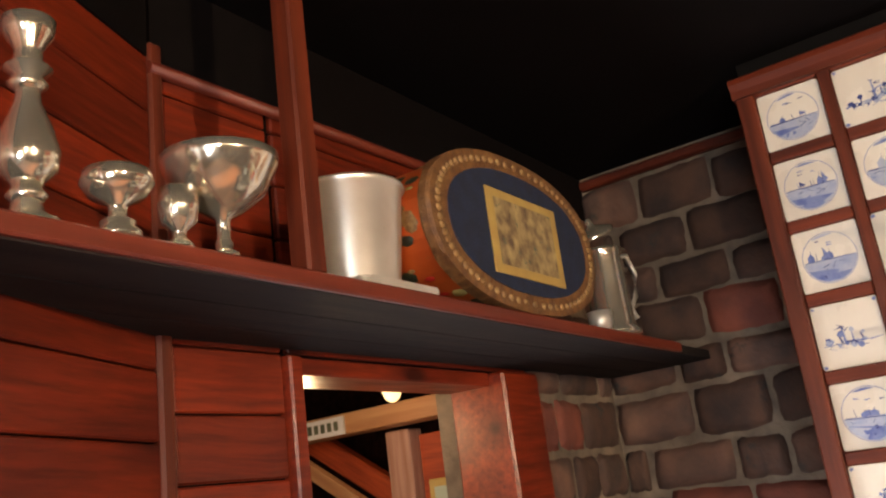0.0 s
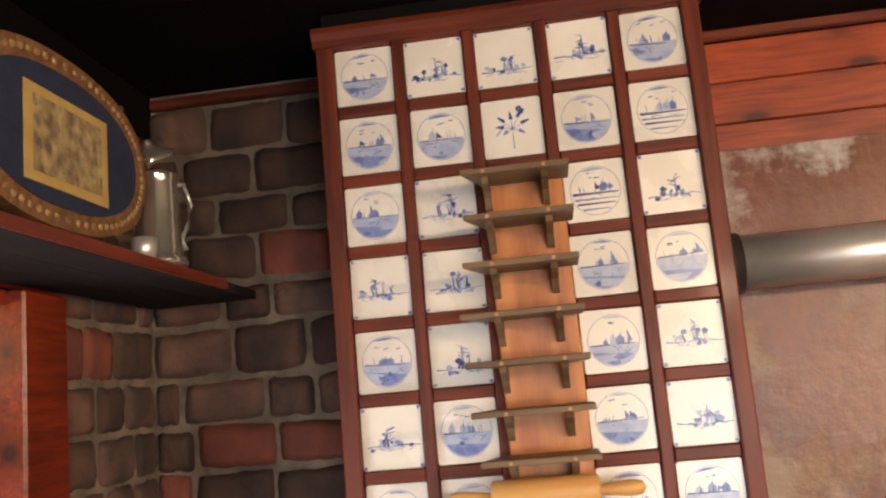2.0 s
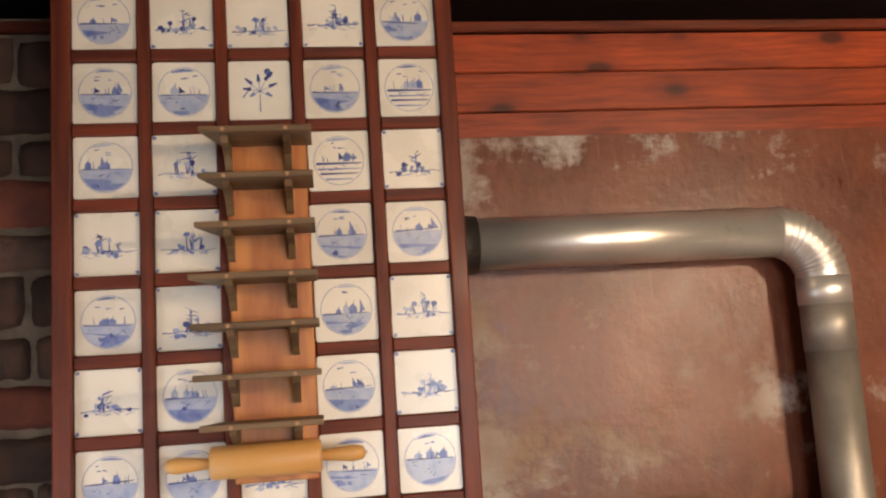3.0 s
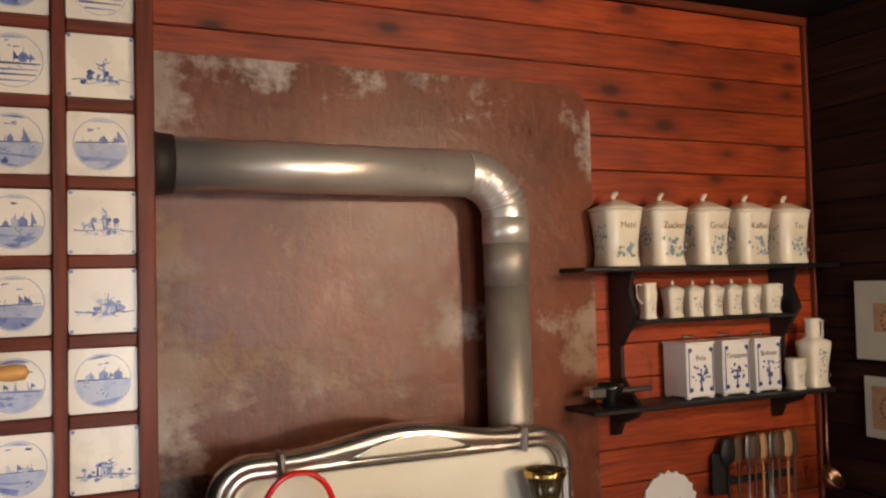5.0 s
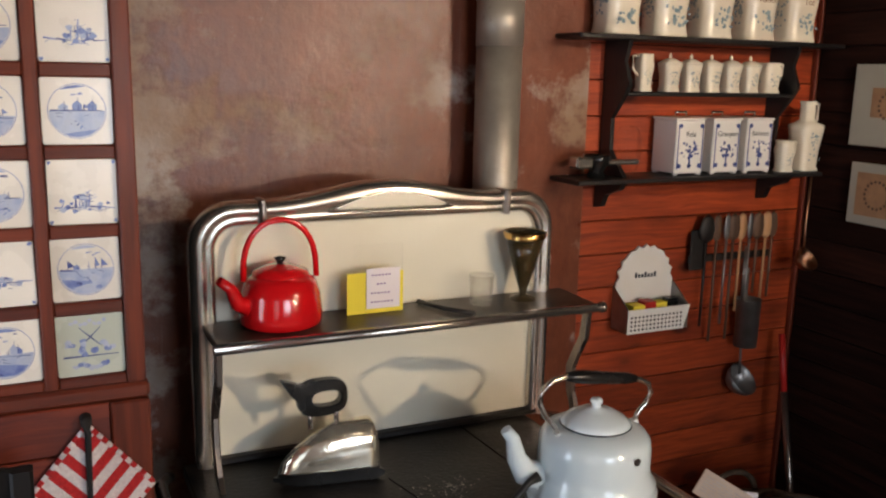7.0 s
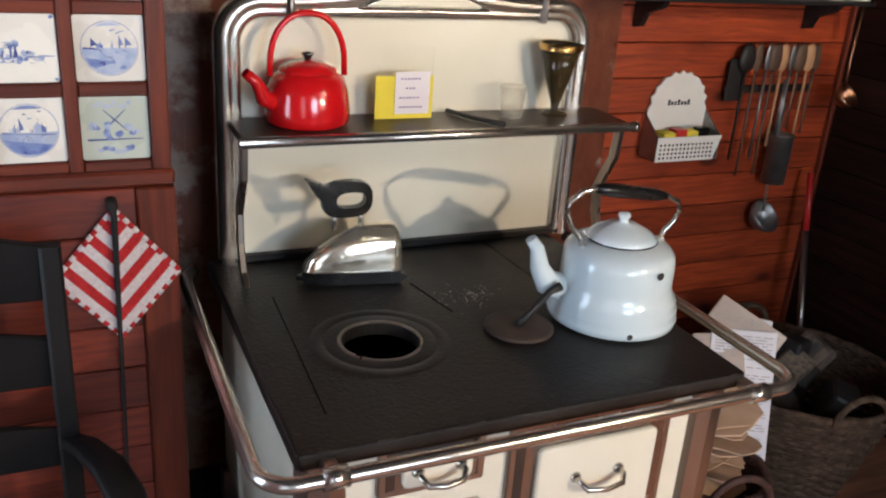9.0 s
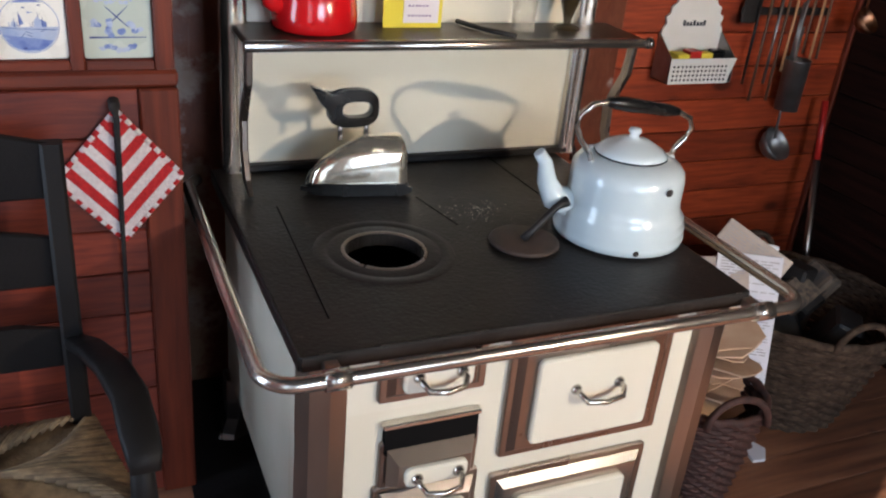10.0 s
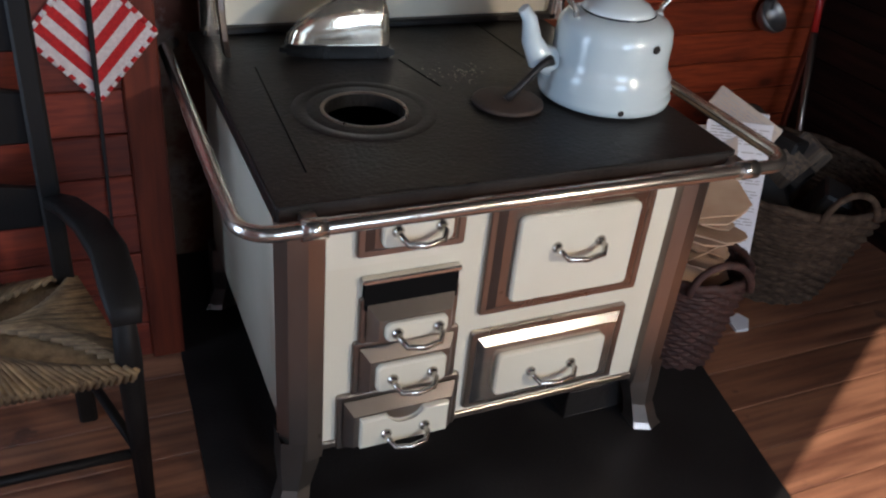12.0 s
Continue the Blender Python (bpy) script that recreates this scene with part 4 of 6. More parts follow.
def door(x0, x1, z0, z1, inset, hz=None, hw=0.042, tilt=0.0, notch=False, pull=0.0):
    frame_ob = sp("door_frame", slab(B(), rounded(x0 - 0.012, x1 + 0.012, z0 - 0.012, z1 + 0.012, 0.008, 3), "y", BF - 0.012, BF + 0.002, 0.003), "steel_brown")
    y = BF - 0.018 - pull
    bm = B()
    a = [(x0, z0), (x1, z0), (x1, z1), (x0, z1)]
    b = [(x0 + 0.016, z0 + 0.014), (x1 - 0.016, z0 + 0.014), (x1 - 0.016, z1 - 0.022), (x0 + 0.016, z1 - 0.022)]
    va = [bm.verts.new((u, BF - 0.010 - pull * 0.4, v)) for u, v in a]
    vb = [bm.verts.new((u, y - 0.006, v)) for u, v in b]
    bm.faces.new(vb)
    for k in range(4):
        bm.faces.new((va[k], va[(k + 1) % 4], vb[(k + 1) % 4], vb[k]))
    leaf = sp("door", bm, "chrome" if z1 - z0 < 0.2 and x0 > 0.7 else "steel_brown", "bevelled steel door")
    px0, px1, pz0, pz1 = x0 + inset, x1 - inset, z0 + inset * 0.7, z1 - inset * 0.95
    if notch:
        mid = (px0 + px1) / 2
        out = [(px0, pz0), (px1, pz0), (px1, pz1), (mid + 0.05, pz1)] + [(mid + 0.04 * math.cos(radians(t)), pz1 - 0.028 * math.sin(radians(t))) for t in range(0, 181, 20)] + [(px0, pz1)]
    else:
        out = rounded(px0, px1, pz0, pz1, 0.014, 4)
    part_at("enamel_plate", slab(B(), out, "y", y - 0.020, y - 0.004, 0.004), "enamel", leaf, "cream enamel plate")
    handle((x0 + x1) / 2, hz or (pz0 + pz1) / 2, y - 0.018, hw, leaf)
    return leaf


door(0.81, 1.165, 0.45, 0.715, 0.040, hz=0.60, hw=0.05)
door(0.80, 1.155, 0.20, 0.385, 0.045, hz=0.285, hw=0.05)
door(0.545, 0.735, 0.635, 0.735, 0.026, hz=0.69)
door(0.555, 0.735, 0.435, 0.52, 0.026, hz=0.475, pull=0.02)
door(0.545, 0.745, 0.305, 0.415, 0.026, hz=0.355, pull=0.012)
door(0.515, 0.76, 0.165, 0.285, 0.026, hz=0.215, notch=True, pull=0.016)
sp("ash_slot", slab(B(), rounded(0.55, 0.74, 0.505, 0.568, 0.006, 3), "y", BF - 0.016, BF + 0.001), "soot")
sp("slot_rim", box(B(), 0.545, 0.745, BF - 0.020, BF, 0.566, 0.578, 0.003), "chrome")
bm = B()
g = random.Random(31)
for k in range(110):
    u, v = g.gauss(0.925, 0.040), g.gauss(1.665, 0.030)
    r = g.uniform(0.0008, 0.0034)
    ring = [bm.verts.new((u + r * g.uniform(0.5, 1.3) * math.cos(a), v + r * g.uniform(0.5, 1.3) * math.sin(a), ST + 0.0015)) for a in (0, 1.2, 2.5, 3.8, 5.0)]
    tip = bm.verts.new((u, v, ST + 0.0015 + r * 0.6))
    for q in range(5):
        bm.faces.new((ring[q], ring[(q + 1) % 5], tip))
tagged(sp("ash_flakes", bm, "ash", "pale ash flakes scattered on the iron"), kind="stuff")
# rail
bm = B()
RZ = 0.745
path = [(0.345, 2.02, RZ), (0.318, 1.98, RZ), (0.313, 1.30, RZ)]
path += [(0.373 - 0.06 * math.cos(radians(a)), 1.18 - 0.06 * math.sin(radians(a)), RZ) for a in range(0, 91, 15)]
path += [(1.385 + 0.06 * math.sin(radians(a)), 1.18 - 0.06 * math.cos(radians(a)), RZ) for a in range(0, 91, 15)]
path += [(1.445, 1.30, RZ), (1.445, 1.98, RZ), (1.40, 2.02, RZ)]
tube(bm, path, 0.0145, 14)
sp("towel_rail", bm, "chrome", "worn chrome rail round the stove top")
for x in (0.432, 1.325):
    sp("rail_clamp", tube(B(), [(x - 0.022, 1.12, RZ), (x + 0.022, 1.12, RZ)], 0.019, 16), "chrome")
    sp("clamp_arm", box(B(), x - 0.014, x + 0.014, 1.122, 1.19, RZ - 0.012, RZ + 0.008, 0.003), "steel_brown")
# backsplash with its plate shelf
G0, G1, GY = 0.408, 1.398, 2.02


def crown_line(inset, bulge):
    """The splashback's outline from the right foot over the top to the left foot, moved inwards; bulge: the height of the arched middle."""
    x0, x1, zt = G0 + inset, G1 - inset, 1.418 - inset
    r = 0.105 - inset * 0.85
    pts = [(x1, ST + (1.30 - ST) * k / 6) for k in range(6)]
    pts += [(x1 - r + r * math.cos(radians(a)), zt - r + r * math.sin(radians(a))) for a in range(0, 91, 9)]
    for k in range(1, 24):
        u = k / 24
        lift = math.sin(math.pi * min(1, max(0, (u - 0.10) / 0.80))) ** 2
        pts.append((x1 - r - (x1 - x0 - 2 * r) * u, zt + bulge * lift))
    pts += [(x0 + r - r * math.sin(radians(a)), zt - r + r * math.cos(radians(a))) for a in range(0, 91, 9)]
    return pts + [(x0, 1.30 - (1.30 - ST) * k / 6) for k in range(1, 7)]


sp("backsplash", slab(B(), crown_line(0.03, 0.02), "y", GY - 0.004, GY + 0.006), "enamel", "cream enamel splashback")
bm = B()
rows = []
for inset, bulge, y in ((0.0, 0.040, 0.012), (0.0, 0.040, -0.012), (0.006, 0.040, -0.026), (0.016, 0.036, -0.034), (0.030, 0.028, -0.034), (0.036, 0.010, -0.028), (0.040, 0.004, -0.030), (0.052, 0.0, -0.030), (0.058, 0.0, -0.020), (0.058, 0.0, -0.003)):
    rows.append([bm.verts.new((u, GY + y, v)) for u, v in crown_line(inset, bulge)])
for a, b in zip(rows, rows[1:]):
    for k in range(len(a) - 1):
        bm.faces.new((a[k], a[k + 1], b[k + 1], b[k])).smooth = True
sp("splash_frame", bm, "chrome", "broad rounded chrome frame with an arched top")
lens = [(0.745 + 0.33 * k / 20, 1.386 + 0.044 * math.sin(math.pi * k / 20) ** 0.9) for k in range(21)]
sp("top_cartouche", slab(B(), lens, "y", GY - 0.046, GY - 0.02, 0.009, seg=3), "enamel", "cream enamel lens in the arched top")
sp("cartouche_rim", tube(B(), [(u, GY - 0.038, v) for u, v in lens], 0.0045, 6, closed=True), "chrome")
for x in (0.578, 1.240):
    sp("clip", box(box(B(), x - 0.008, x + 0.008, GY - 0.041, GY + 0.013, 1.356, 1.4225, 0.003), x - 0.005, x + 0.005, GY - 0.045, GY - 0.040, 1.36, 1.415, 0.002), "steel_brown", "tarnished clip on the frame")
sp("plate_shelf", box(B(), 0.430, 1.44, 1.828, GY - 0.006, 1.110, 1.128, 0.004), "shelf_iron", "worn dark iron shelf")
sp("shelf_edge", tube(B(), [(0.425, 1.826, 1.117), (1.45, 1.826, 1.117)], 0.0125, 12), "chrome", "chrome front bar")
for x in (0.437, 1.418):
    arc = [(1.838, 1.108), (1.846, 1.03), (1.88, 0.975), (1.905, 0.93), (1.90, 0.86), (1.87, 0.80), (1.84, 0.772)]
    sp("bracket", slab(B(), [(u - 0.012, v) for u, v in arc] + [(u + 0.016, v) for u, v in reversed(arc)], "x", x - 0.007, x + 0.007, 0.002), "steel_brown", "curved tarnished iron bracket")
sp("shelf_end", lathe(B(), [(0, 0), (0.015, 0), (0.015, 0.012), (0.009, 0.017), (0, 0.018)], (1.448, 1.826, 1.117), 12, turn=pose(0, 0, 0, 0, 90, 0)), "steel_brown")
sp("back_ledge", box(B(), G0, G1, GY - 0.03, GY - 0.004, ST, ST + 0.018, 0.004), "iron")

# ---- things on the stove ----
kettle = thing("kettle", "pale blue chipped enamel kettle standing on the stove", "kettle", (1.205, 1.50, ST))
bpy.context.view_layer.update()
kp = lambda n, bm, m, label="": part_at(n, bm, m, kettle, label)
K = Vector((1.203, 1.482, ST + 0.001))
kp("body", lathe(B(), [(0, 0.002), (0.135, 0.002), (0.146, 0.008), (0.149, 0.022), (0.143, 0.036), (0.147, 0.044), (0.139, 0.056), (0.142, 0.064), (0.131, 0.078), (0.127, 0.10), (0.127, 0.145), (0.124, 0.165), (0.112, 0.180), (0.085, 0.190), (0.074, 0.193)], K, 44), "enamel_blue")
kp("lid", lathe(B(), [(0.078, 0.192), (0.080, 0.197), (0.066, 0.210), (0.036, 0.226), (0.012, 0.231), (0.010, 0.238), (0.015, 0.245), (0.012, 0.252), (0, 0.254)], K, 36), "enamel_blue")
kp("lid_rim", lathe(B(), [(0.0795, 0.192), (0.0815, 0.194), (0.0795, 0.197)], K, 36), "black_plastic")
d = Vector((-0.97, 0.22, 0))
kp("spout", tube(B(), [K + d * 0.115 + Vector((0, 0, 0.072)), K + d * 0.165 + Vector((0, 0, 0.088)), K + d * 0.185 + Vector((0, 0, 0.125)), K + d * 0.195 + Vector((0, 0, 0.17)), K + d * 0.212 + Vector((0, 0, 0.192))], 0.02, 14, radii=[0.036, 0.030, 0.022, 0.016, 0.013]), "enamel_blue")
hpts = [K + Vector(v) for v in ((-0.098, 0, 0.172), (-0.108, 0, 0.200), (-0.136, 0, 0.232), (-0.150, 0, 0.262), (-0.146, 0, 0.290), (-0.118, 0, 0.310), (-0.085, 0, 0.314), (-0.02, 0, 0.304), (0.05, 0, 0.292), (0.11, 0, 0.283), (0.142, 0, 0.268), (0.152, 0, 0.245), (0.138, 0, 0.222), (0.116, 0, 0.200), (0.106, 0, 0.172))]
kp("handle", tube(B(), hpts, 0.0065, 10), "chrome", "bent metal handle")
kp("grip", tube(B(), [K + Vector((-0.085 + 0.19 * k / 8, 0, 0.3145 - 0.030 * k / 8)) for k in range(9)], 0.0145, 12, radii=[0.009, 0.0145, 0.016, 0.0155, 0.0145, 0.014, 0.014, 0.0135, 0.009]), "black_plastic", "black wooden grip")
for u in (-0.098, 0.106):
    kp("lug", box(B(), K.x + u - 0.010, K.x + u + 0.010, K.y - 0.012, K.y + 0.012, K.z + 0.150, K.z + 0.186, 0.004), "enamel_blue")
kp("chip", lathe(B(), [(0, 0.0015), (0.009, 0)], (1.225, 1.3535, 0.915), 9, turn=pose(0, 0, 0, 90, 0, 0)), "chip")
kp("chip", lathe(B(), [(0, 0.0015), (0.007, 0)], (1.158, 1.340, 0.785), 9, turn=pose(0, 0, 0, 90, 0, -18)), "chip")

iron = thing("electric_iron", "chromed old clothes iron with a black handle on the stove", "iron", (0.70, 1.86, ST))
bpy.context.view_layer.update()
ip = lambda n, bm, m, label="": part_at(n, bm, m, iron, label)


def sole(l, w, n=10):
    return [(l * (k / n) - l * 0.5, w * (k / n) ** 0.55) for k in range(n + 1)] + [(l * (1 - k / n) - l * 0.5, -w * (1 - k / n) ** 0.55) for k in range(n)]


bm = B()
rings = []
for z, l, w, sh in ((0.03, 0.225, 0.050, 0), (0.055, 0.215, 0.049, 0.004), (0.085, 0.185, 0.046, 0.018), (0.11, 0.145, 0.039, 0.037), (0.126, 0.105, 0.026, 0.054), (0.132, 0.090, 0.010, 0.060)):
    rings.append([bm.verts.new((0.70 + u + sh, 1.86 + v, ST + z)) for u, v in sole(l, w)])
for a, b in zip(rings, rings[1:]):
    for k in range(len(a)):
        q = (k + 1) % len(a)
        bm.faces.new((a[k], a[q], b[q], b[k])).smooth = True
bm.faces.new(rings[-1])
ip("hood", bm, "silver", "polished chrome hood")
ip("sole", slab(B(), [(0.70 + u, 1.86 + v) for u, v in sole(0.245, 0.058)], "z", ST + 0.002, ST + 0.031, 0.009, seg=3), "black_plastic")
bm = B()
outer, inner = [], []
for a in range(0, 360, 15):
    c, q = math.cos(radians(a)), math.sin(radians(a))
    k = (abs(c) ** 3 + abs(q) ** 3) ** (-1 / 3)
    outer.append((0.692 + 0.058 * k * c, ST + 0.197 + 0.043 * k * q))
    inner.append((0.700 + 0.034 * k * c, ST + 0.195 + 0.018 * k * q))
outer[10], outer[11] = (0.594, ST + 0.250), (0.622, ST + 0.205)
rings = []
for line, y in ((outer, 1.848), (outer, 1.872), (inner, 1.874), (inner, 1.846)):
    rings.append([bm.verts.new((u, y, v)) for u, v in line])
for a, b in zip(rings, rings[1:] + rings[:1]):
    for k in range(24):
        bm.faces.new((a[k], a[(k + 1) % 24], b[(k + 1) % 24], b[k]))
bmesh.ops.bevel(bm, geom=list(bm.edges), offset=0.003, segments=2, affect="EDGES")
ip("handle", bm, "black_plastic", "black looped handle with a pointed tip")
ip("cord_plug", lathe(B(), [(0, 0), (0.008, 0), (0.008, 0.02), (0.005, 0.026), (0, 0.027)], (0.80, 1.86, ST + 0.085), 12, turn=pose(0, 0, 0, 0, 90, 0)), "chrome")
for x in (0.665, 0.725):
    ip("handle_stem", tube(B(), [(x, 1.86, ST + 0.125), (x, 1.86, ST + 0.172)], 0.006, 8), "chrome")

iron.matrix_world = pose(0.682, 1.835, ST) @ Matrix.Scale(1.05, 4)
lid_t = thing("hot_plate", "round brown iron hot-plate lid with a lifter", "stove lid", (0.962, 1.48, ST))
bpy.context.view_layer.update()
part_at("disc", lathe(B(), [(0, 0.012), (0.07, 0.012), (0.077, 0.009), (0.078, 0.003), (0, 0.002)], (0.962, 1.48, ST), 36), "rust_plate", lid_t)
part_at("lifter", tube(B(), [(0.955, 1.475, ST + 0.012), (0.975, 1.475, ST + 0.03), (1.03, 1.475, ST + 0.085), (1.055, 1.475, ST + 0.095)], 0.007, 10, radii=[0.010, 0.009, 0.008, 0.012]), "iron", lid_t, "black iron lifter")

SH = 1.129
red = thing("teapot", "bright red enamel pot on the stove's upper shelf", "kettle", (0.607, 1.945, SH))
bpy.context.view_layer.update()
R = Vector((0.607, 1.945, SH))
rp = lambda n, bm, m, label="": part_at(n, bm, m, red, label)
rp("body", lathe(B(), [(0, 0.001), (0.080, 0.001), (0.087, 0.008), (0.088, 0.03), (0.083, 0.07), (0.074, 0.098), (0.058, 0.110), (0.052, 0.112)], R, 40), "enamel_red")
rp("lid", lathe(B(), [(0.060, 0.110), (0.058, 0.118), (0.030, 0.130), (0, 0.133)], R, 32), "enamel_red")
rp("knob", lathe(B(), [(0.005, 0.130), (0.008, 0.138), (0.013, 0.146), (0, 0.150)], R, 16), "black_plastic")
rp("spout", tube(B(), [R + Vector((-0.065, -0.02, 0.045)), R + Vector((-0.098, -0.03, 0.062)), R + Vector((-0.112, -0.034, 0.095)), R + Vector((-0.135, -0.04, 0.115))], 0.015, 12, radii=[0.022, 0.017, 0.012, 0.010]), "enamel_red")
rp("handle", tube(B(), [R + Vector((0.078 * math.cos(radians(a)), 0, 0.10 + 0.128 * max(0, math.sin(radians(a))) ** 0.7)) for a in range(0, 181, 12)], 0.0065, 10), "enamel_red")

red.scale = (1.13, 1.13, 1.1)
stand = thing("note_stand", "clear acrylic stand with a yellow card and handwritten note", "sign", (0.85, 1.945, SH))
bpy.context.view_layer.update()
pt = lambda n, bm, m, label="": part_at(n, bm, m, stand, label)
pt("acrylic_sheet", slab(B(), rounded(0.795, 0.925, SH, SH + 0.175, 0.003, 2), "y", 1.956, 1.959), "glass")
pt("yellow_card", box(B(), 0.775, 0.925, 1.9485, 1.950, SH, SH + 0.105), "yellow")
pt("note", box(B(), 0.825, 0.915, 1.9455, 1.947, SH + 0.012, SH + 0.115), "note", "pale handwritten note")
bm = B()
for k, (u, w) in enumerate(((0.838, 0.055), (0.852, 0.03), (0.836, 0.06), (0.836, 0.066))):
    for q in range(int(w / 0.009)):
        box(bm, u + q * 0.009, u + q * 0.009 + 0.006, 1.9448, 1.9453, SH + 0.096 - 0.023 * k, SH + 0.100 - 0.023 * k)
pt("writing", bm, "ink")
glass = single("drinking_glass", lathe(B(), [(0, 0.004), (0.027, 0.004), (0.033, 0.08), (0.035, 0.08), (0.029, 0.001), (0, 0.001)], (1.14, 1.93, SH), 28), "glass", "small clear drinking glass on the iron shelf", "glass")
vase = thing("glass_vase", "smoky brown conical glass with a gilt rim", "vase", (1.27, 1.935, SH))
bpy.context.view_layer.update()
part_at("cup", lathe(B(), [(0.036, 0.001), (0.034, 0.006), (0.010, 0.014), (0.012, 0.03), (0.034, 0.10), (0.056, 0.185), (0.053, 0.185), (0.030, 0.10), (0.008, 0.035), (0, 0.03)], (1.27, 1.935, SH), 12), "glass_dark", vase)
part_at("gilt_rim", lathe(B(), [(0.0565, 0.17), (0.0585, 0.186), (0.0565, 0.187)], (1.27, 1.935, SH), 12), "brass", vase)
single("poker", tube(B(), [(0.985, 1.99, SH + 0.007), (1.02, 1.90, SH + 0.007), (1.07, 1.83, SH + 0.007)], 0.006, 8), "iron", "black iron poker lying on the shelf", "poker")

# ---- pot holder ----
holder = thing("pot_holder", "red and white crocheted pot holder hanging on a hook", "pot holder", (0.156, 1.78, 1.0))
bpy.context.view_layer.update()
O = Vector((0.158, 1.778, 0.856))
for k in range(9):
    a, b = k / 9, (k + 1) / 9
    bm = B()
    for s in (-1, 1):
        top0, top1 = Vector((0, 0, 0.145 - 0.285 * a)), Vector((0, 0, 0.145 - 0.285 * b))
        e0 = Vector((s * 0.122 * a, 0, 0.145 - 0.145 * a))
        e1 = Vector((s * 0.122 * b, 0, 0.145 - 0.145 * b))
        vs = [bm.verts.new(O + v + Vector((0, y, 0))) for y in (0, 0.006) for v in (top0, e0, e1, top1)]
        for f in ((0, 1, 2, 3), (4, 5, 6, 7), (0, 1, 5, 4), (1, 2, 6, 5), (2, 3, 7, 6)):
            try:
                bm.faces.new([vs[i] for i in f])
            except ValueError:
                pass
    part_at("stripe", bm, "yarn_red" if k % 2 else "yarn_white", holder)
rim = []
cs = [Vector((0, 0, 0.147)), Vector((0.124, 0, 0.0)), Vector((0, 0, -0.142)), Vector((-0.124, 0, 0.0))]
for i in range(4):
    for k in range(14):
        c = O + cs[i].lerp(cs[(i + 1) % 4], k / 14) + Vector((0, 0.003, 0))
        e = O + cs[i].lerp(cs[(i + 1) % 4], (k + 1) / 14) + Vector((0, 0.003, 0))
        part_at("edge_stitch", tube(B(), [c, e], 0.006, 6), "yarn_red" if k % 2 else "yarn_white", holder)
single("poker_hook", tube(B(), [(0.156, 1.79, 1.018), (0.156, 1.768, 1.012), (0.158, 1.766, 0.99), (0.15, 1.768, 0.55), (0.146, 1.768, 0.32)], 0.005, 8, radii=[0.012, 0.012, 0.007, 0.004, 0.003]), "string", "thin black iron rod hanging on the wall hook", "poker")

# ---- spice rack and rolling pin ----
rack = thing("spice_rack", "narrow orange pine wall rack with seven slat shelves", "rack", (-0.13, 1.79, 1.6))
bpy.context.view_layer.update()
part_at("back_board", box(B(), -0.212, -0.048, 1.782, 1.798, 1.62, 2.33, 0.003), "rack_pine", rack)
for k, (z, x0) in enumerate(((2.305, -0.250), (2.214, -0.252), (2.120, -0.262), (2.021, -0.276), (1.927, -0.275), (1.832, -0.272), (1.740, -0.262))):
    part_at("slat", slab(B(), [(x0, 1.662), (-0.036, 1.662), (-0.036, 1.782), (x0 + 0.034, 1.782), (x0 + 0.012, 1.70)], "z", z - 0.009, z + 0.003, 0.0015), "rack_shelf", rack)
    for x in (-0.205, -0.085):
        part_at("peg", slab(B(), [(1.690, z - 0.009), (1.781, z - 0.009), (1.781, z - 0.062), (1.770, z - 0.060), (1.748, z - 0.036), (1.70, z - 0.020)], "x", x - 0.007, x + 0.007), "rack_shelf", rack)
        part_at("dowel", tube(B(), [(x, 1.660, z - 0.004), (x, 1.664, z - 0.004)], 0.004, 8), "spoon", rack)
pin = thing("rolling_pin", "light beech rolling pin hung under the rack", "rolling pin", (-0.14, 1.74, 1.665))
bpy.context.view_layer.update()
part_at("roller", lathe(B(), [(0, -0.105), (0.028, -0.105), (0.032, -0.10), (0.032, 0.10), (0.028, 0.105), (0, 0.105)], (-0.148, 1.74, 1.668), 24, turn=pose(0, 0, 0, 0, 90, 0)), "pin_wood", pin)
for s in (-1, 1):
    part_at("handle", lathe(B(), [(0.010, 0.106), (0.012, 0.125), (0.016, 0.165), (0.013, 0.185), (0, 0.192)], (-0.148, 1.74, 1.668), 16, turn=pose(0, 0, 0, 0, 90 * s, 0)), "pin_wood", pin)

# ---- wall shelf with its pots ----
shelf = thing("wall_shelf", "black wooden three-tier wall shelf on the board wall", "shelf", (2.05, 2.2, 1.4))
bpy.context.view_layer.update()
wp = lambda n, bm, m, label="": part_at(n, bm, m, shelf, label)
wp("top_board", box(B(), 1.53, 2.592, 2.105, 2.252, 1.833, 1.847, 0.003), "black_wood")
wp("middle_board", box(B(), 1.735, 2.405, 2.135, 2.252, 1.668, 1.680, 0.003), "black_wood")
wp("bottom_board", box(B(), 1.535, 2.525, 2.085, 2.252, 1.408, 1.422, 0.003), "black_wood")
for x in (1.72, 2.405):
    wp("side_board", slab(B(), [(2.252, 1.833), (2.13, 1.833), (2.15, 1.77), (2.12, 1.70), (2.15, 1.66), (2.20, 1.60), (2.20, 1.50), (2.12, 1.422), (2.252, 1.422)], "x", x, x + 0.014), "black_wood")
    wp("bracket", slab(B(), [(2.252, 1.408), (2.11, 1.408), (2.13, 1.385), (2.20, 1.36), (2.22, 1.32), (2.252, 1.315)], "x", x - 0.01, x + 0.01), "black_wood")


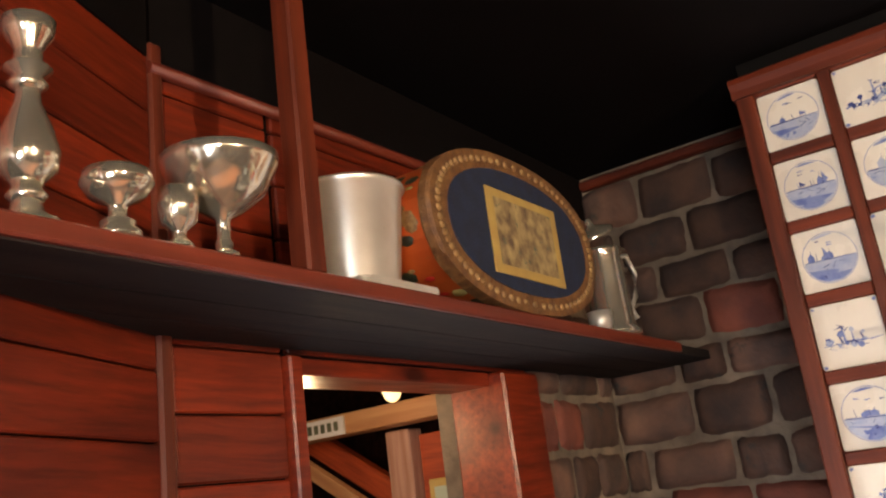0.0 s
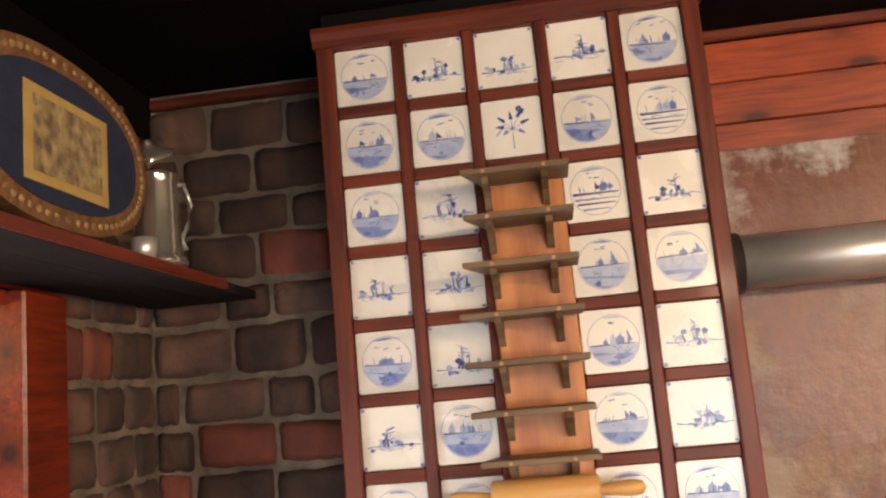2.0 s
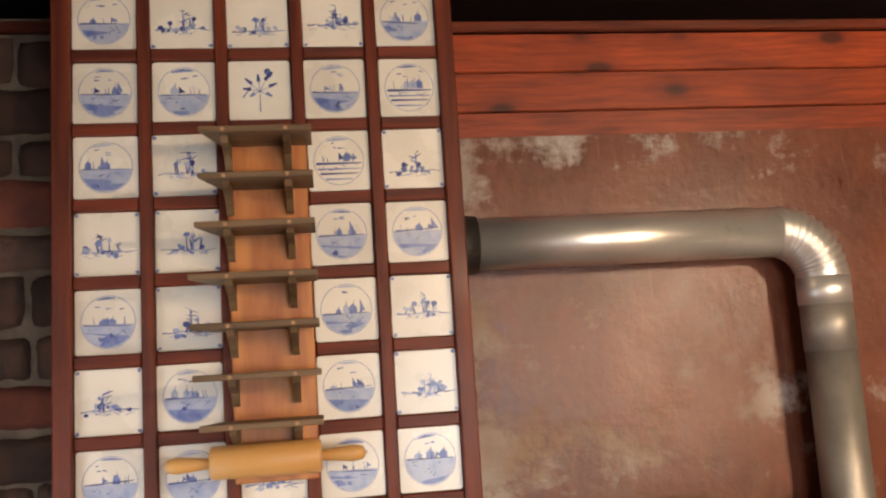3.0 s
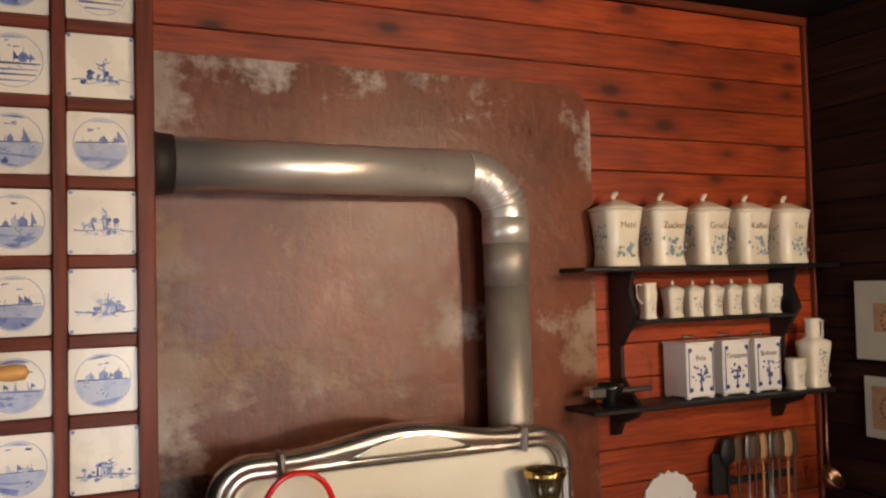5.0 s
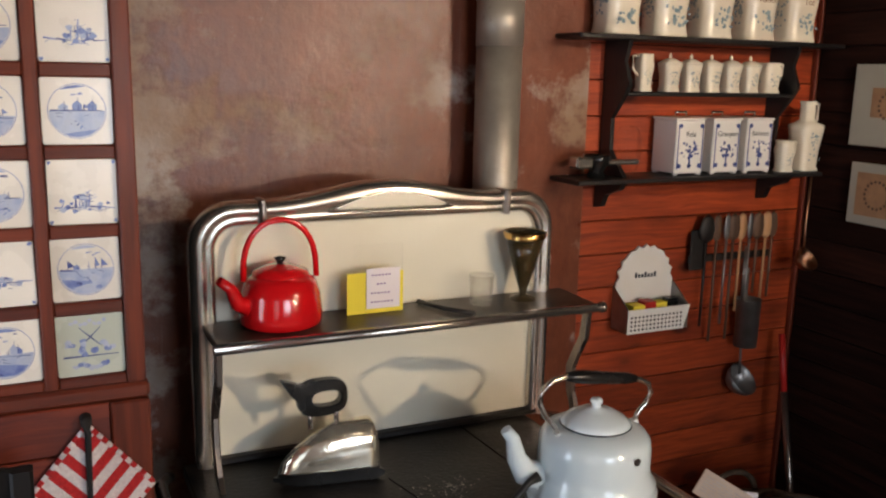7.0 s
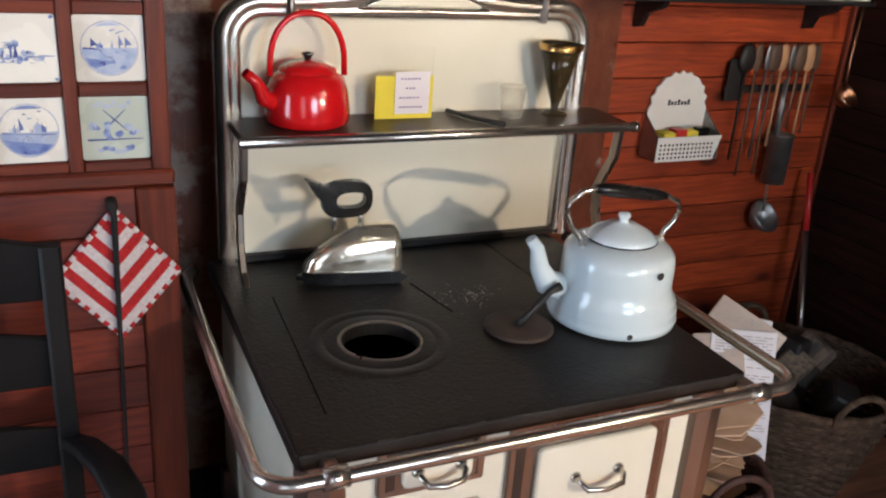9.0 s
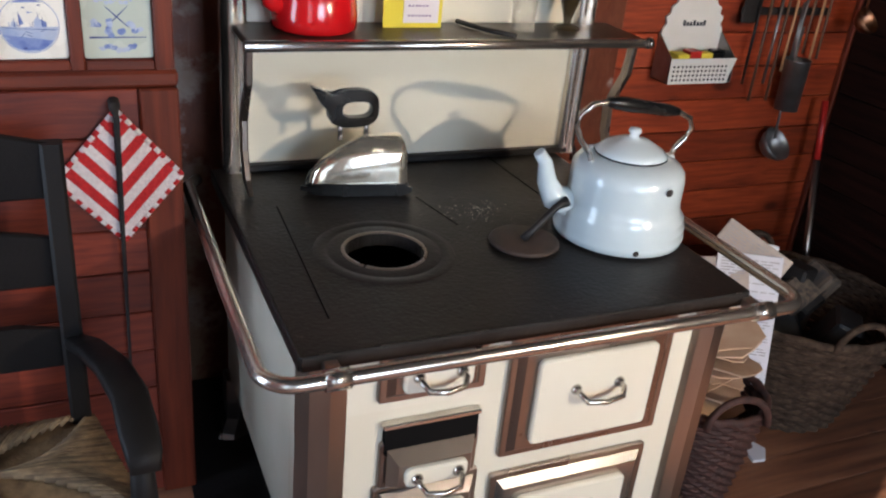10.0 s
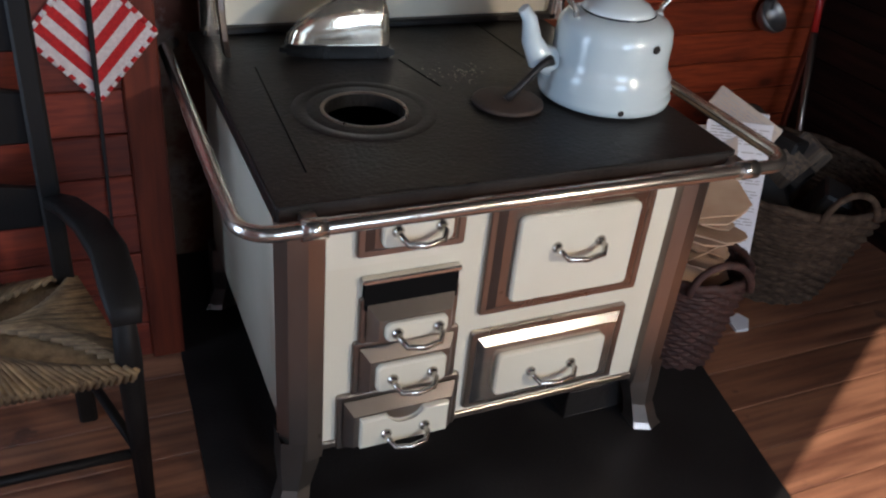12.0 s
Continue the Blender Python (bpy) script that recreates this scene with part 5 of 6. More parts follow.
def square_pot(name, h, w, profile, n=24):
    """A waisted four-sided pot with rounded corners, standing at the origin."""
    bm = B()
    rings = []
    for s, z in profile:
        ring = []
        for k in range(n):
            a = 2 * math.pi * (k + 0.5) / n
            c, q = math.cos(a), math.sin(a)
            e = 4.5
            r = (abs(c) ** e + abs(q) ** e) ** (-1 / e)
            ring.append(bm.verts.new((w / 2 * s * r * c, w / 2 * s * r * q, h * z)))
        rings.append(ring)
    for a, b in zip(rings, rings[1:]):
        for k in range(n):
            bm.faces.new((a[k], a[(k + 1) % n], b[(k + 1) % n], b[k])).smooth = True
    bm.faces.new(rings[0][::-1])
    bm.faces.new(rings[-1])
    return bm


def decor(w, z0, z1, y, seed, mi=0):
    g = random.Random(seed)
    bm = B()
    for k in range(26):
        u, v = g.gauss(0, w * 0.17), g.uniform(z0, z1)
        r = g.uniform(0.03, 0.07) * w
        vs = [bm.verts.new((u + r * g.uniform(0.5, 1.2) * math.cos(q), y - 0.0003 * g.random(), v + r * g.uniform(0.5, 1.2) * math.sin(q))) for q in (0, 1.1, 2.3, 3.4, 4.6, 5.5)]
        bm.faces.new(vs)
    return bm


def word(text, size, mat, parent, at, name="lettering"):
    cu = bpy.data.curves.new(name, "FONT")
    cu.body, cu.size, cu.align_x, cu.extrude = text, size, "CENTER", 0.0002
    ob = new(name, cu)
    cu.materials.append(M[mat])
    bpy.context.view_layer.update()
    me = bpy.data.meshes.new_from_object(ob)
    bpy.data.objects.remove(ob)
    ob = new(name, me)
    ob.matrix_world = pose(*at, 90, 0, 0)
    ob.parent = parent
    return ob


def canister(label, x, text, seed):
    t = thing("canister", label, "canister", (x, 2.178, 1.848), "large storage canisters")
    prof = [(0.86, 0.0), (0.90, 0.02), (0.86, 0.07), (0.82, 0.16), (0.83, 0.32), (0.92, 0.56), (1.0, 0.70), (1.02, 0.75)]
    part("body", square_pot("body", 0.235, 0.138, prof), "ceramic", t)
    part("lid", square_pot("lid", 0.235, 0.138, [(1.05, 0.752), (1.06, 0.77), (0.8, 0.81), (0.42, 0.87), (0.12, 0.90)]), "ceramic", t)
    part("knob", tube(B(), [(0, 0, 0.205), (-0.006, 0, 0.218), (0.002, 0, 0.228), (0.012, 0, 0.234)], 0.007, 8, radii=[0.006, 0.008, 0.009, 0.004]), "ceramic", t)
    part("flower_painting", decor(0.12, 0.03, 0.09, -0.0635, seed), "flower", t, "grey-blue painted flowers")
    word(text, 0.030, "gold_text", t, (0, -0.0655, 0.118))
    part("side_painting", decor(0.10, 0.05, 0.13, -0.0635, seed + 9), "flower", t).matrix_basis = pose(0, 0, 0, 0, 0, -90)
    return t


for k, text in enumerate(("Mehl", "Zucker", "Grieß", "Kaffee", "Tee")):
    canister("tall cream ceramic canister with blue flowers on the top shelf", 1.70 + 0.1785 * k, text, 40 + k)
for k in range(5):
    t = thing("spice_pot", "small cream ceramic spice pot with a knobbed lid", "spice pot", (1.925 + 0.083 * k, 2.19, 1.681), "small spice pots")
    part("body", square_pot("body", 0.12, 0.064, [(0.86, 0), (0.9, 0.03), (0.80, 0.12), (0.82, 0.4), (0.98, 0.66), (1.0, 0.72)]), "ceramic", t)
    part("lid", square_pot("lid", 0.12, 0.064, [(1.05, 0.722), (1.05, 0.74), (0.5, 0.84), (0.15, 0.87)]), "ceramic", t)
    part("knob", lathe(B(), [(0.004, 0.103), (0.006, 0.112), (0, 0.122)], (0, 0, 0), 10), "ceramic", t)
    part("flower_painting", decor(0.055, 0.02, 0.065, -0.0295, 60 + k), "flower", t)


def jug(label, at, h, w, handle_side, group=""):
    t = thing("jug", label, "jug", at, group)
    part("body", square_pot("body", h, w, [(0.9, 0), (0.94, 0.03), (0.8, 0.12), (0.84, 0.4), (1.0, 0.68), (0.86, 0.88), (0.92, 1.0)]), "ceramic", t)
    part("handle", tube(B(), [(handle_side * w * 0.42, 0, h * 0.92), (handle_side * w * 0.85, 0, h * 0.95), (handle_side * w * 0.8, 0, h * 0.6), (handle_side * w * 0.42, 0, h * 0.42)], w * 0.07, 8), "ceramic", t)
    part("flower_painting", decor(w * 0.85, h * 0.2, h * 0.7, -w * 0.47, 80 + int(h * 1000)), "flower", t)


jug("narrow cream ceramic oil jug", (1.825, 2.19, 1.681), 0.115, 0.052, -1)
jug("small cream ceramic milk jug", (2.345, 2.19, 1.681), 0.10, 0.068, 1)
jug("small cream ceramic cream jug", (2.385, 2.13, 1.423), 0.105, 0.06, 1)
t = thing("carafe", "cream ceramic vinegar bottle with a handle", "carafe", (2.485, 2.14, 1.423))
part("body", square_pot("body", 0.235, 0.098, [(0.82, 0), (0.86, 0.02), (0.74, 0.07), (0.80, 0.3), (0.98, 0.58), (1.0, 0.66), (0.6, 0.70), (0.42, 0.74), (0.42, 0.94), (0.5, 1.0)]), "ceramic", t)
part("handle", tube(B(), [(0.02, 0, 0.225), (0.048, 0, 0.225), (0.045, 0, 0.175), (0.035, 0, 0.158)], 0.006, 8), "ceramic", t)
part("flower_painting", decor(0.085, 0.03, 0.14, -0.0475, 95), "flower", t)
for k, text in enumerate(("Reis", "Graupen", "Bohnen")):
    t = thing("storage_box", "square white ceramic tin with blue painted tree", "storage box", ((1.972, 2.122, 2.262)[k], 2.178, 1.423), "white storage boxes")
    part("body", box(B(), -0.056, 0.056, -0.055, 0.06, 0.006, 0.172, 0.003), "ceramic_white", t)
    part("lid", box(B(), -0.059, 0.059, -0.058, 0.063, 0.172, 0.180, 0.002), "ceramic_white", t)
    part("handle", tube(B(), [(-0.022, 0, 0.18), (-0.022, 0, 0.196), (0.022, 0, 0.196), (0.022, 0, 0.18)], 0.004, 6), "chrome", t)
    bm = decor(0.105, 0.055, 0.105, -0.0562, 20 + k)
    box(bm, -0.003, 0.003, -0.0566, -0.0561, 0.025, 0.085)
    for u in (-0.050, 0.046):
        box(bm, u, u + 0.004, -0.0566, -0.0561, 0.02, 0.16)
    for u, v in ((-0.042, 0.155), (0.042, 0.155), (-0.04, 0.03), (0.04, 0.03), (0, 0.03)):
        slab(bm, disc(u, v, 0.008, 6), "y", -0.0566, -0.0561)
    tagged(part("painted_tree", bm, "blue_deep", t, "blue painted tree and border"), kind="stuff")
    word(text, 0.024, "black_ink", t, (0, -0.057, 0.122))
    for u, v in ((-0.046, -0.045), (0.046, -0.045), (-0.046, 0.05), (0.046, 0.05)):
        part("foot", box(B(), u - 0.008, u + 0.008, v - 0.008, v + 0.008, 0, 0.0065, 0.002), "ceramic_white", t)
t = thing("grinder", "black and chrome hand grinder on the wall shelf", "grinder", (1.64, 2.15, 1.423))
part("bowl", lathe(B(), [(0.0, 0.0), (0.030, 0.0), (0.022, 0.02), (0.040, 0.05), (0.042, 0.07), (0.038, 0.07), (0.03, 0.04), (0, 0.035)], (0, 0, 0), 22), "black_plastic", t)
part("handle", box(B(), 0.03, 0.15, -0.015, 0.01, 0.038, 0.054, 0.005), "chrome", t)
part("tray", box(B(), -0.09, -0.03, -0.03, 0.02, 0.03, 0.065, 0.006), "chrome", t)
single("glass_dish", slab(B(), rounded(1.745, 1.835, 1.423, 1.575, 0.035), "y", 2.19, 2.215, 0.006), "glass", "clear glass dish leaning on the shelf", "dish")

# ---- things hung on the wall ----
t = thing("match_holder", "white enamel wall holder with scalloped back and pierced tray", "match holder", (1.925, 2.25, 0.95))
bpy.context.view_layer.update()
mp_ = lambda n, bm, m, label="": part_at(n, bm, m, t, label)
back = [(1.815, 0.95), (2.04, 0.95)] + [(1.928 + (0.112 + 0.006 * math.cos(a * 0.35)) * math.cos(radians(a)), 1.05 + (0.125 + 0.006 * math.cos(a * 0.35)) * math.sin(radians(a)) ** 0.9) for a in range(2, 179, 8)]
mp_("back_plate", slab(B(), back, "y", 2.243, 2.250), "ceramic_white")
mp_("tray_front", slab(B(), [(1.80, 0.905), (2.03, 0.905), (2.055, 0.985), (1.80, 0.985)], "y", 2.155, 2.160), "ceramic_white")
bm = B()
for i in range(14):
    for j in range(4):
        slab(bm, disc(1.815 + 0.0155 * i, 0.918 + 0.014 * j, 0.0042, 6), "y", 2.1540, 2.1548)
mp_("pierced_holes", bm, "soot")
for x in (1.80, 2.045):
    mp_("tray_side", slab(B(), [(2.157, 0.905), (2.245, 0.905), (2.245, 1.05), (2.157, 0.985)], "x", x, x + 0.004), "alu")
mp_("tray_base", box(B(), 1.80, 2.045, 2.16, 2.245, 0.905, 0.909), "alu")
bm = B()
for k in range(7):
    box(bm, 1.885 + 0.013 * k, 1.894 + 0.013 * k, 2.2415, 2.2425, 1.068, 1.080 + 0.006 * (k % 3 == 0))
mp_("writing_bars", bm, "black_ink")
for k, m in enumerate(("yellow", "red_plain", "yellow", "black_plastic")):
    single("match_box", box(B(), 1.83 + 0.05 * k, 1.876 + 0.05 * k, 2.165 + 0.006 * k, 2.215, 0.91, 0.995 + 0.008 * (k % 2), 0.002), m, "small coloured match box in the wall holder", "match box", "match boxes")
t = thing("utensil_rack", "dark metal bar with hooks holding kitchen utensils", "utensil rack", (2.29, 2.24, 1.12))
bpy.context.view_layer.update()
part_at("bar", box(B(), 2.10, 2.48, 2.232, 2.24, 1.105, 1.13, 0.002), "iron", t)
part_at("plate", box(B(), 2.10, 2.17, 2.225, 2.232, 1.08, 1.22, 0.004), "iron", t)
for k, (x, l, m, w) in enumerate(((2.155, 0.30, "iron", 0.034), (2.20, 0.36, "spoon_dark", 0.020), (2.245, 0.30, "alu", 0.014), (2.275, 0.36, "spoon_dark", 0.030), (2.31, 0.26, "spoon", 0.024), (2.35, 0.30, "alu", 0.012), (2.385, 0.20, "spoon_dark", 0.030), (2.425, 0.24, "spoon", 0.026), (2.455, 0.22, "spoon_dark", 0.022))):
    u = thing("cooking_spoon", "wooden or metal cooking spoon hanging head up", "spoon", (x, 2.215, 1.12), "hanging utensils")
    part("stem", tube(B(), [(0, 0, 0.06), (0.003, 0.004, -l + 0.06)], 0.0048, 8), m, u)
    part("head", lathe(B(), [(0, 0.05), (w * 0.8, 0.07), (w, 0.10), (w * 0.7, 0.14), (0, 0.155)], (0, 0, 0), 14, squash=(1, 0.35)), m, u)
t = thing("measuring_cup", "grey metal dipper hanging from the rack", "dipper", (2.35, 2.19, 0.88))
part("cup", lathe(B(), [(0, -0.085), (0.040, -0.085), (0.042, 0.085), (0.045, 0.088), (0.039, 0.085), (0.037, -0.08), (0, -0.08)], (0, 0, 0), 24), "alu", t)
part("handle", tube(B(), [(0, 0.035, 0.06), (0, 0.035, 0.27)], 0.006, 8), "alu", t)


def ladle(label, at, l, r, m):
    u = thing("ladle", label, "ladle", at)
    part("bowl", lathe(B(), [(0, -r), (r * 0.6, -r * 0.8), (r * 0.92, -r * 0.35), (r, 0), (r * 0.95, 0), (r * 0.86, -r * 0.35), (r * 0.55, -r * 0.72), (0, -r * 0.9)], (0, 0, 0), 22, turn=pose(0, 0, 0, 50, 0, 15)), m, u)
    part("handle", tube(B(), [(0, 0.02, 0.01), (0.005, 0.03, 0.10), (0.008, 0.03, l)], 0.0045, 8), m, u)


ladle("grey metal soup ladle hanging on the wall", (2.358, 2.19, 0.67), 0.40, 0.062, "alu")
ladle("copper-coloured ladle hanging from the shelf end", (2.515, 2.10, 1.12), 0.30, 0.046, "copper")
for k, (y1, z1, w, z0, h) in enumerate(((2.06, 1.783, 0.30, 1.517, 0), (2.035, 1.461, 0.22, 1.257, 0))):
    t = thing("picture", "small framed old print with a pale mount on dark boards", "picture", (EAST - 0.014, y1 - w / 2, (z0 + z1) / 2), "pictures on the dark wall")
    bpy.context.view_layer.update()
    part_at("frame", slab(B(), [(y1 - w, z0), (y1, z0), (y1, z1), (y1 - w, z1)], "x", EAST - 0.032, EAST - 0.0145, 0.003), "mount", t)
    ins = 0.075 if k == 0 else 0.030
    part_at("print", box(B(), EAST - 0.0335, EAST - 0.0325, y1 - w + ins, y1 - ins, z0 + ins + 0.02 * (k == 0), z1 - ins, 0), "sepia", t)
    bm = B()
    for a in range(0, 360, 20):
        slab(bm, disc(y1 - w / 2 + 0.045 * math.cos(radians(a)), (z0 + z1) / 2 + 0.045 * math.sin(radians(a)), 0.006, 5), "x", EAST - 0.0342, EAST - 0.0337)
    part_at("drawing", bm, "sepia_dark", t)

# ---- baskets ----


def basket(name, label, at, r0, r1, h, mat, rows, stakes):
    t = thing(name, label, "basket", at)
    for k in range(rows):
        z = 0.006 + h * k / (rows - 1)
        r = r0 + (r1 - r0) * k / (rows - 1)
        pts = []
        for q in range(stakes * 2):
            a = math.pi * q / stakes
            rr = r + (0.0055 if (q + k) % 2 else -0.0055)
            pts.append((rr * math.cos(a), rr * math.sin(a), z))
        part("strand", tube(B(), pts, h / rows * 0.62, 5, closed=True), mat, t)
    bm = B()
    for q in range(stakes):
        a = 2 * math.pi * (q + 0.25) / stakes
        tube(bm, [(r0 * math.cos(a), r0 * math.sin(a), 0.004), (r1 * math.cos(a), r1 * math.sin(a), h + 0.012)], 0.0045, 5)
    tagged(part("stakes", bm, mat, t), kind="stuff")
    part("rim", tube(B(), [(r1 * math.cos(a / 20 * math.pi), r1 * math.sin(a / 20 * math.pi), h + 0.012 + 0.004 * math.sin(a * 2.3)) for a in range(40)], 0.011, 8, closed=True), mat, t)
    part("base", lathe(B(), [(0, 0.004), (r0, 0.004), (r0, 0.012), (0, 0.012)], (0, 0, 0), 24), mat, t)
    for a in (-100, 80):
        c, s = math.cos(radians(a)), math.sin(radians(a))
        pts = [(r1 * c - s * 0.085 * math.cos(radians(b)), r1 * s + c * 0.085 * math.cos(radians(b)), h + 0.085 * math.sin(radians(b))) for b in range(0, 181, 15)]
        part("handle", tube(B(), pts, 0.010, 8), mat, t)
    return t


basket("basket", "large brown wicker log basket beside the stove", (2.09, 1.68, 0), 0.19, 0.30, 0.36, "wicker", 26, 26)
basket("small_basket", "small red-brown wicker basket filled with torn cardboard", (1.56, 1.43, 0), 0.105, 0.148, 0.285, "wicker_red", 22, 18)
for k in range(9):
    a, r = rnd.uniform(0, 6.28), rnd.uniform(0.02, 0.15)
    ob = single("briquette" if k % 3 else "log", box(B(), -0.05, 0.05, -0.045, 0.045, -0.13, 0.13, 0.008), "bark" if k % 3 else "log", "black briquette in the wicker basket" if k % 3 else "split firewood log in the basket", "fuel", "fuel in the basket")
    ob.matrix_world = pose(2.09 + r * math.cos(a), 1.68 + r * math.sin(a), 0.26 + 0.02 * (k % 4), rnd.uniform(-35, 35), rnd.uniform(-35, 35), rnd.uniform(0, 180))
for k in range(10):
    g = random.Random(200 + k)
    n = 11
    out = [(0.11 * (0.75 + 0.4 * g.random()) * math.cos(2 * math.pi * q / n), 0.085 * (0.75 + 0.45 * g.random()) * math.sin(2 * math.pi * q / n)) for q in range(n)]
    ob = single("torn_cardboard", slab(B(), out, "z", 0, 0.004), "cardboard", "torn brown cardboard piece in the small basket", "cardboard", "torn cardboard")
    ob.matrix_world = pose(1.575 + g.uniform(-0.02, 0.05), 1.44 + g.uniform(-0.03, 0.06), 0.26 + 0.021 * k, g.uniform(-14, 10), g.uniform(-12, 12), g.uniform(0, 180))
for k, (x, y, z, rx, rz, spin, w, h, thick) in enumerate(((1.70, 1.52, 0.44, 76, -37, 4, 0.17, 0.36, 0.006), (1.735, 1.575, 0.615, 68, -37, -27, 0.20, 0.075, 0.014), (1.755, 1.60, 0.42, 80, -30, -6, 0.12, 0.40, 0.010), (1.66, 1.57, 0.51, 72, -40, 12, 0.13, 0.18, 0.008))):
    ob = thing("newspaper", "folded old newspaper stacked behind the small basket", "newspaper", (x, y, z), "newspapers")
    ob.matrix_world = pose(x, y, z, rx, 0, rz) @ pose(0, 0, 0, 0, 0, spin)
    part("sheet", slab(B(), rounded(-w / 2, w / 2, -h / 2, h / 2, 0.004, 2), "z", -thick / 2, thick / 2, 0.0015), "paper" if k in (1, 3) else "paper_white", ob)
    bm = B()
    g = random.Random(70 + k)
    v = h / 2 - 0.018
    while v > -h / 2 + 0.01:
        u = -w / 2 + 0.012
        while u < w / 2 - 0.02:
            d = min(g.uniform(0.012, 0.04), w / 2 - 0.010 - u)
            box(bm, u, u + d, v, v + 0.0028, thick / 2 + 0.0002, thick / 2 + 0.0006)
            u += d + 0.006
        v -= g.choice((0.008, 0.008, 0.022))
    tagged(part("print", bm, "print_ink", ob), kind="stuff")
single("paper_scrap", slab(B(), [(1.79, 1.42), (1.83, 1.415), (1.865, 1.455), (1.85, 1.49), (1.80, 1.475)], "z", 0.001, 0.010), "paper_white", "crumpled scrap of white paper on the floor", "paper")
t = thing("ash_box", "sooty black iron ash box on the hearth sheet", "ash box", (1.20, 1.36, 0.0055))
for name, dims in (("front", (-0.085, 0.085, -0.105, -0.099, 0.004, 0.085)), ("rear", (-0.085, 0.085, 0.10, 0.106, 0.004, 0.085)), ("side", (-0.085, -0.079, -0.0985, 0.0995, 0.004, 0.085)), ("side", (0.079, 0.085, -0.0985, 0.0995, 0.004, 0.085)), ("bottom", (-0.085, 0.085, -0.105, 0.106, 0, 0.004))):
    part(name, box(B(), *dims, 0.0015), "iron", t)
t = thing("fire_tongs", "red-handled fire tool leaning in the dark corner", "fire tool", (2.45, 1.95, 0.002))
part("shaft", tube(B(), [(0, 0, 0), (0.05, 0.18, 0.62)], 0.012, 8), "steel_brown", t)
part("grip", tube(B(), [(0.05, 0.18, 0.62), (0.065, 0.23, 0.82)], 0.012, 8), "red_plain", t, "red grip")

# ---- armchair with a rush seat ----
t = thing("armchair", "black wooden ladder-back armchair with a woven rush seat", "chair", (-0.14, 1.42, 0))
bpy.context.view_layer.update()
cp = lambda n, bm, m, label="": part_at(n, bm, m, t, label)
def strap(bm, pts, widths, thick):
    """A flat curved wooden piece lying along points, rounded at its edges."""
    rings = []
    for i, p in enumerate(pts):
        d = (Vector(pts[min(i + 1, len(pts) - 1)]) - Vector(pts[max(i - 1, 0)])).normalized()
        side = d.cross(Vector((0, 0, 1))).normalized()
        up = side.cross(d)
        w = widths[i] / 2
        rings.append([bm.verts.new(Vector(p) + side * w * a + up * thick * b) for a, b in ((-1, -0.3), (-1, 0.3), (-0.8, 0.5), (0.8, 0.5), (1, 0.3), (1, -0.3), (0.8, -0.5), (-0.8, -0.5))])
    for a, b in zip(rings, rings[1:]):
        for k in range(8):
            bm.faces.new((a[k], a[(k + 1) % 8], b[(k + 1) % 8], b[k])).smooth = True
    bm.faces.new(rings[0][::-1])
    bm.faces.new(rings[-1])
    return bm


for s in (-1, 1):
    x = -0.15 + 0.185 * s
    bm = B()
    rings = []
    for z, y in ((0, 1.61), (0.42, 1.60), (0.70, 1.615), (0.99, 1.645)):
        rings.append([bm.verts.new((x + a * 0.020, y + b * 0.017, z)) for a, b in ((-1, -0.7), (-0.7, -1), (0.7, -1), (1, -0.7), (1, 0.7), (0.7, 1), (-0.7, 1), (-1, 0.7))])
    for a, b in zip(rings, rings[1:]):
        for k in range(8):
            bm.faces.new((a[k], a[(k + 1) % 8], b[(k + 1) % 8], b[k]))
    bm.faces.new(rings[0][::-1])
    bm.faces.new(rings[-1])
    cp("back_post", bm, "chair")
    xf = -0.15 + 0.28 * s
    cp("front_leg", tube(B(), [(xf, 1.30, 0), (xf, 1.285, 0.30), (xf, 1.285, 0.42), (xf, 1.29, 0.53)], 0.02, 8, radii=[0.017, 0.023, 0.025, 0.020]), "chair")
    cp("armrest", strap(B(), [(x, 1.605, 0.585), (x + 0.03 * s, 1.54, 0.605), (x + 0.065 * s, 1.46, 0.607), (x + 0.088 * s, 1.38, 0.592), (xf, 1.31, 0.562), (xf + 0.004 * s, 1.27, 0.540), (xf + 0.004 * s, 1.252, 0.515)], [0.036, 0.052, 0.062, 0.066, 0.068, 0.062, 0.050], 0.026), "chair", "broad curved black armrest")
    cp("side_rail", tube(B(), [(x, 1.60, 0.17), (xf, 1.30, 0.15)], 0.011, 8), "chair")
for z, h in ((0.52, 0.10), (0.70, 0.12), (0.88, 0.13)):
    bm = slab(B(), [(-0.33, z), (0.03, z), (0.03, z + h * 0.85), (-0.06, z + h), (-0.24, z + h), (-0.33, z + h * 0.85)], "y", 1.612 + (z - 0.42) * 0.055, 1.630 + (z - 0.42) * 0.055, 0.004)
    cp("ladder_slat", bm, "chair")
cp("front_rail", tube(B(), [(-0.42, 1.30, 0.16), (0.12, 1.30, 0.16)], 0.011, 8), "chair")
C0 = Vector((-0.15, 1.44, 0.415))
FL, FR, BR, BL = Vector((-0.43, 1.26, 0.40)), Vector((0.135, 1.26, 0.40)), Vector((0.05, 1.60, 0.40)), Vector((-0.35, 1.60, 0.40))
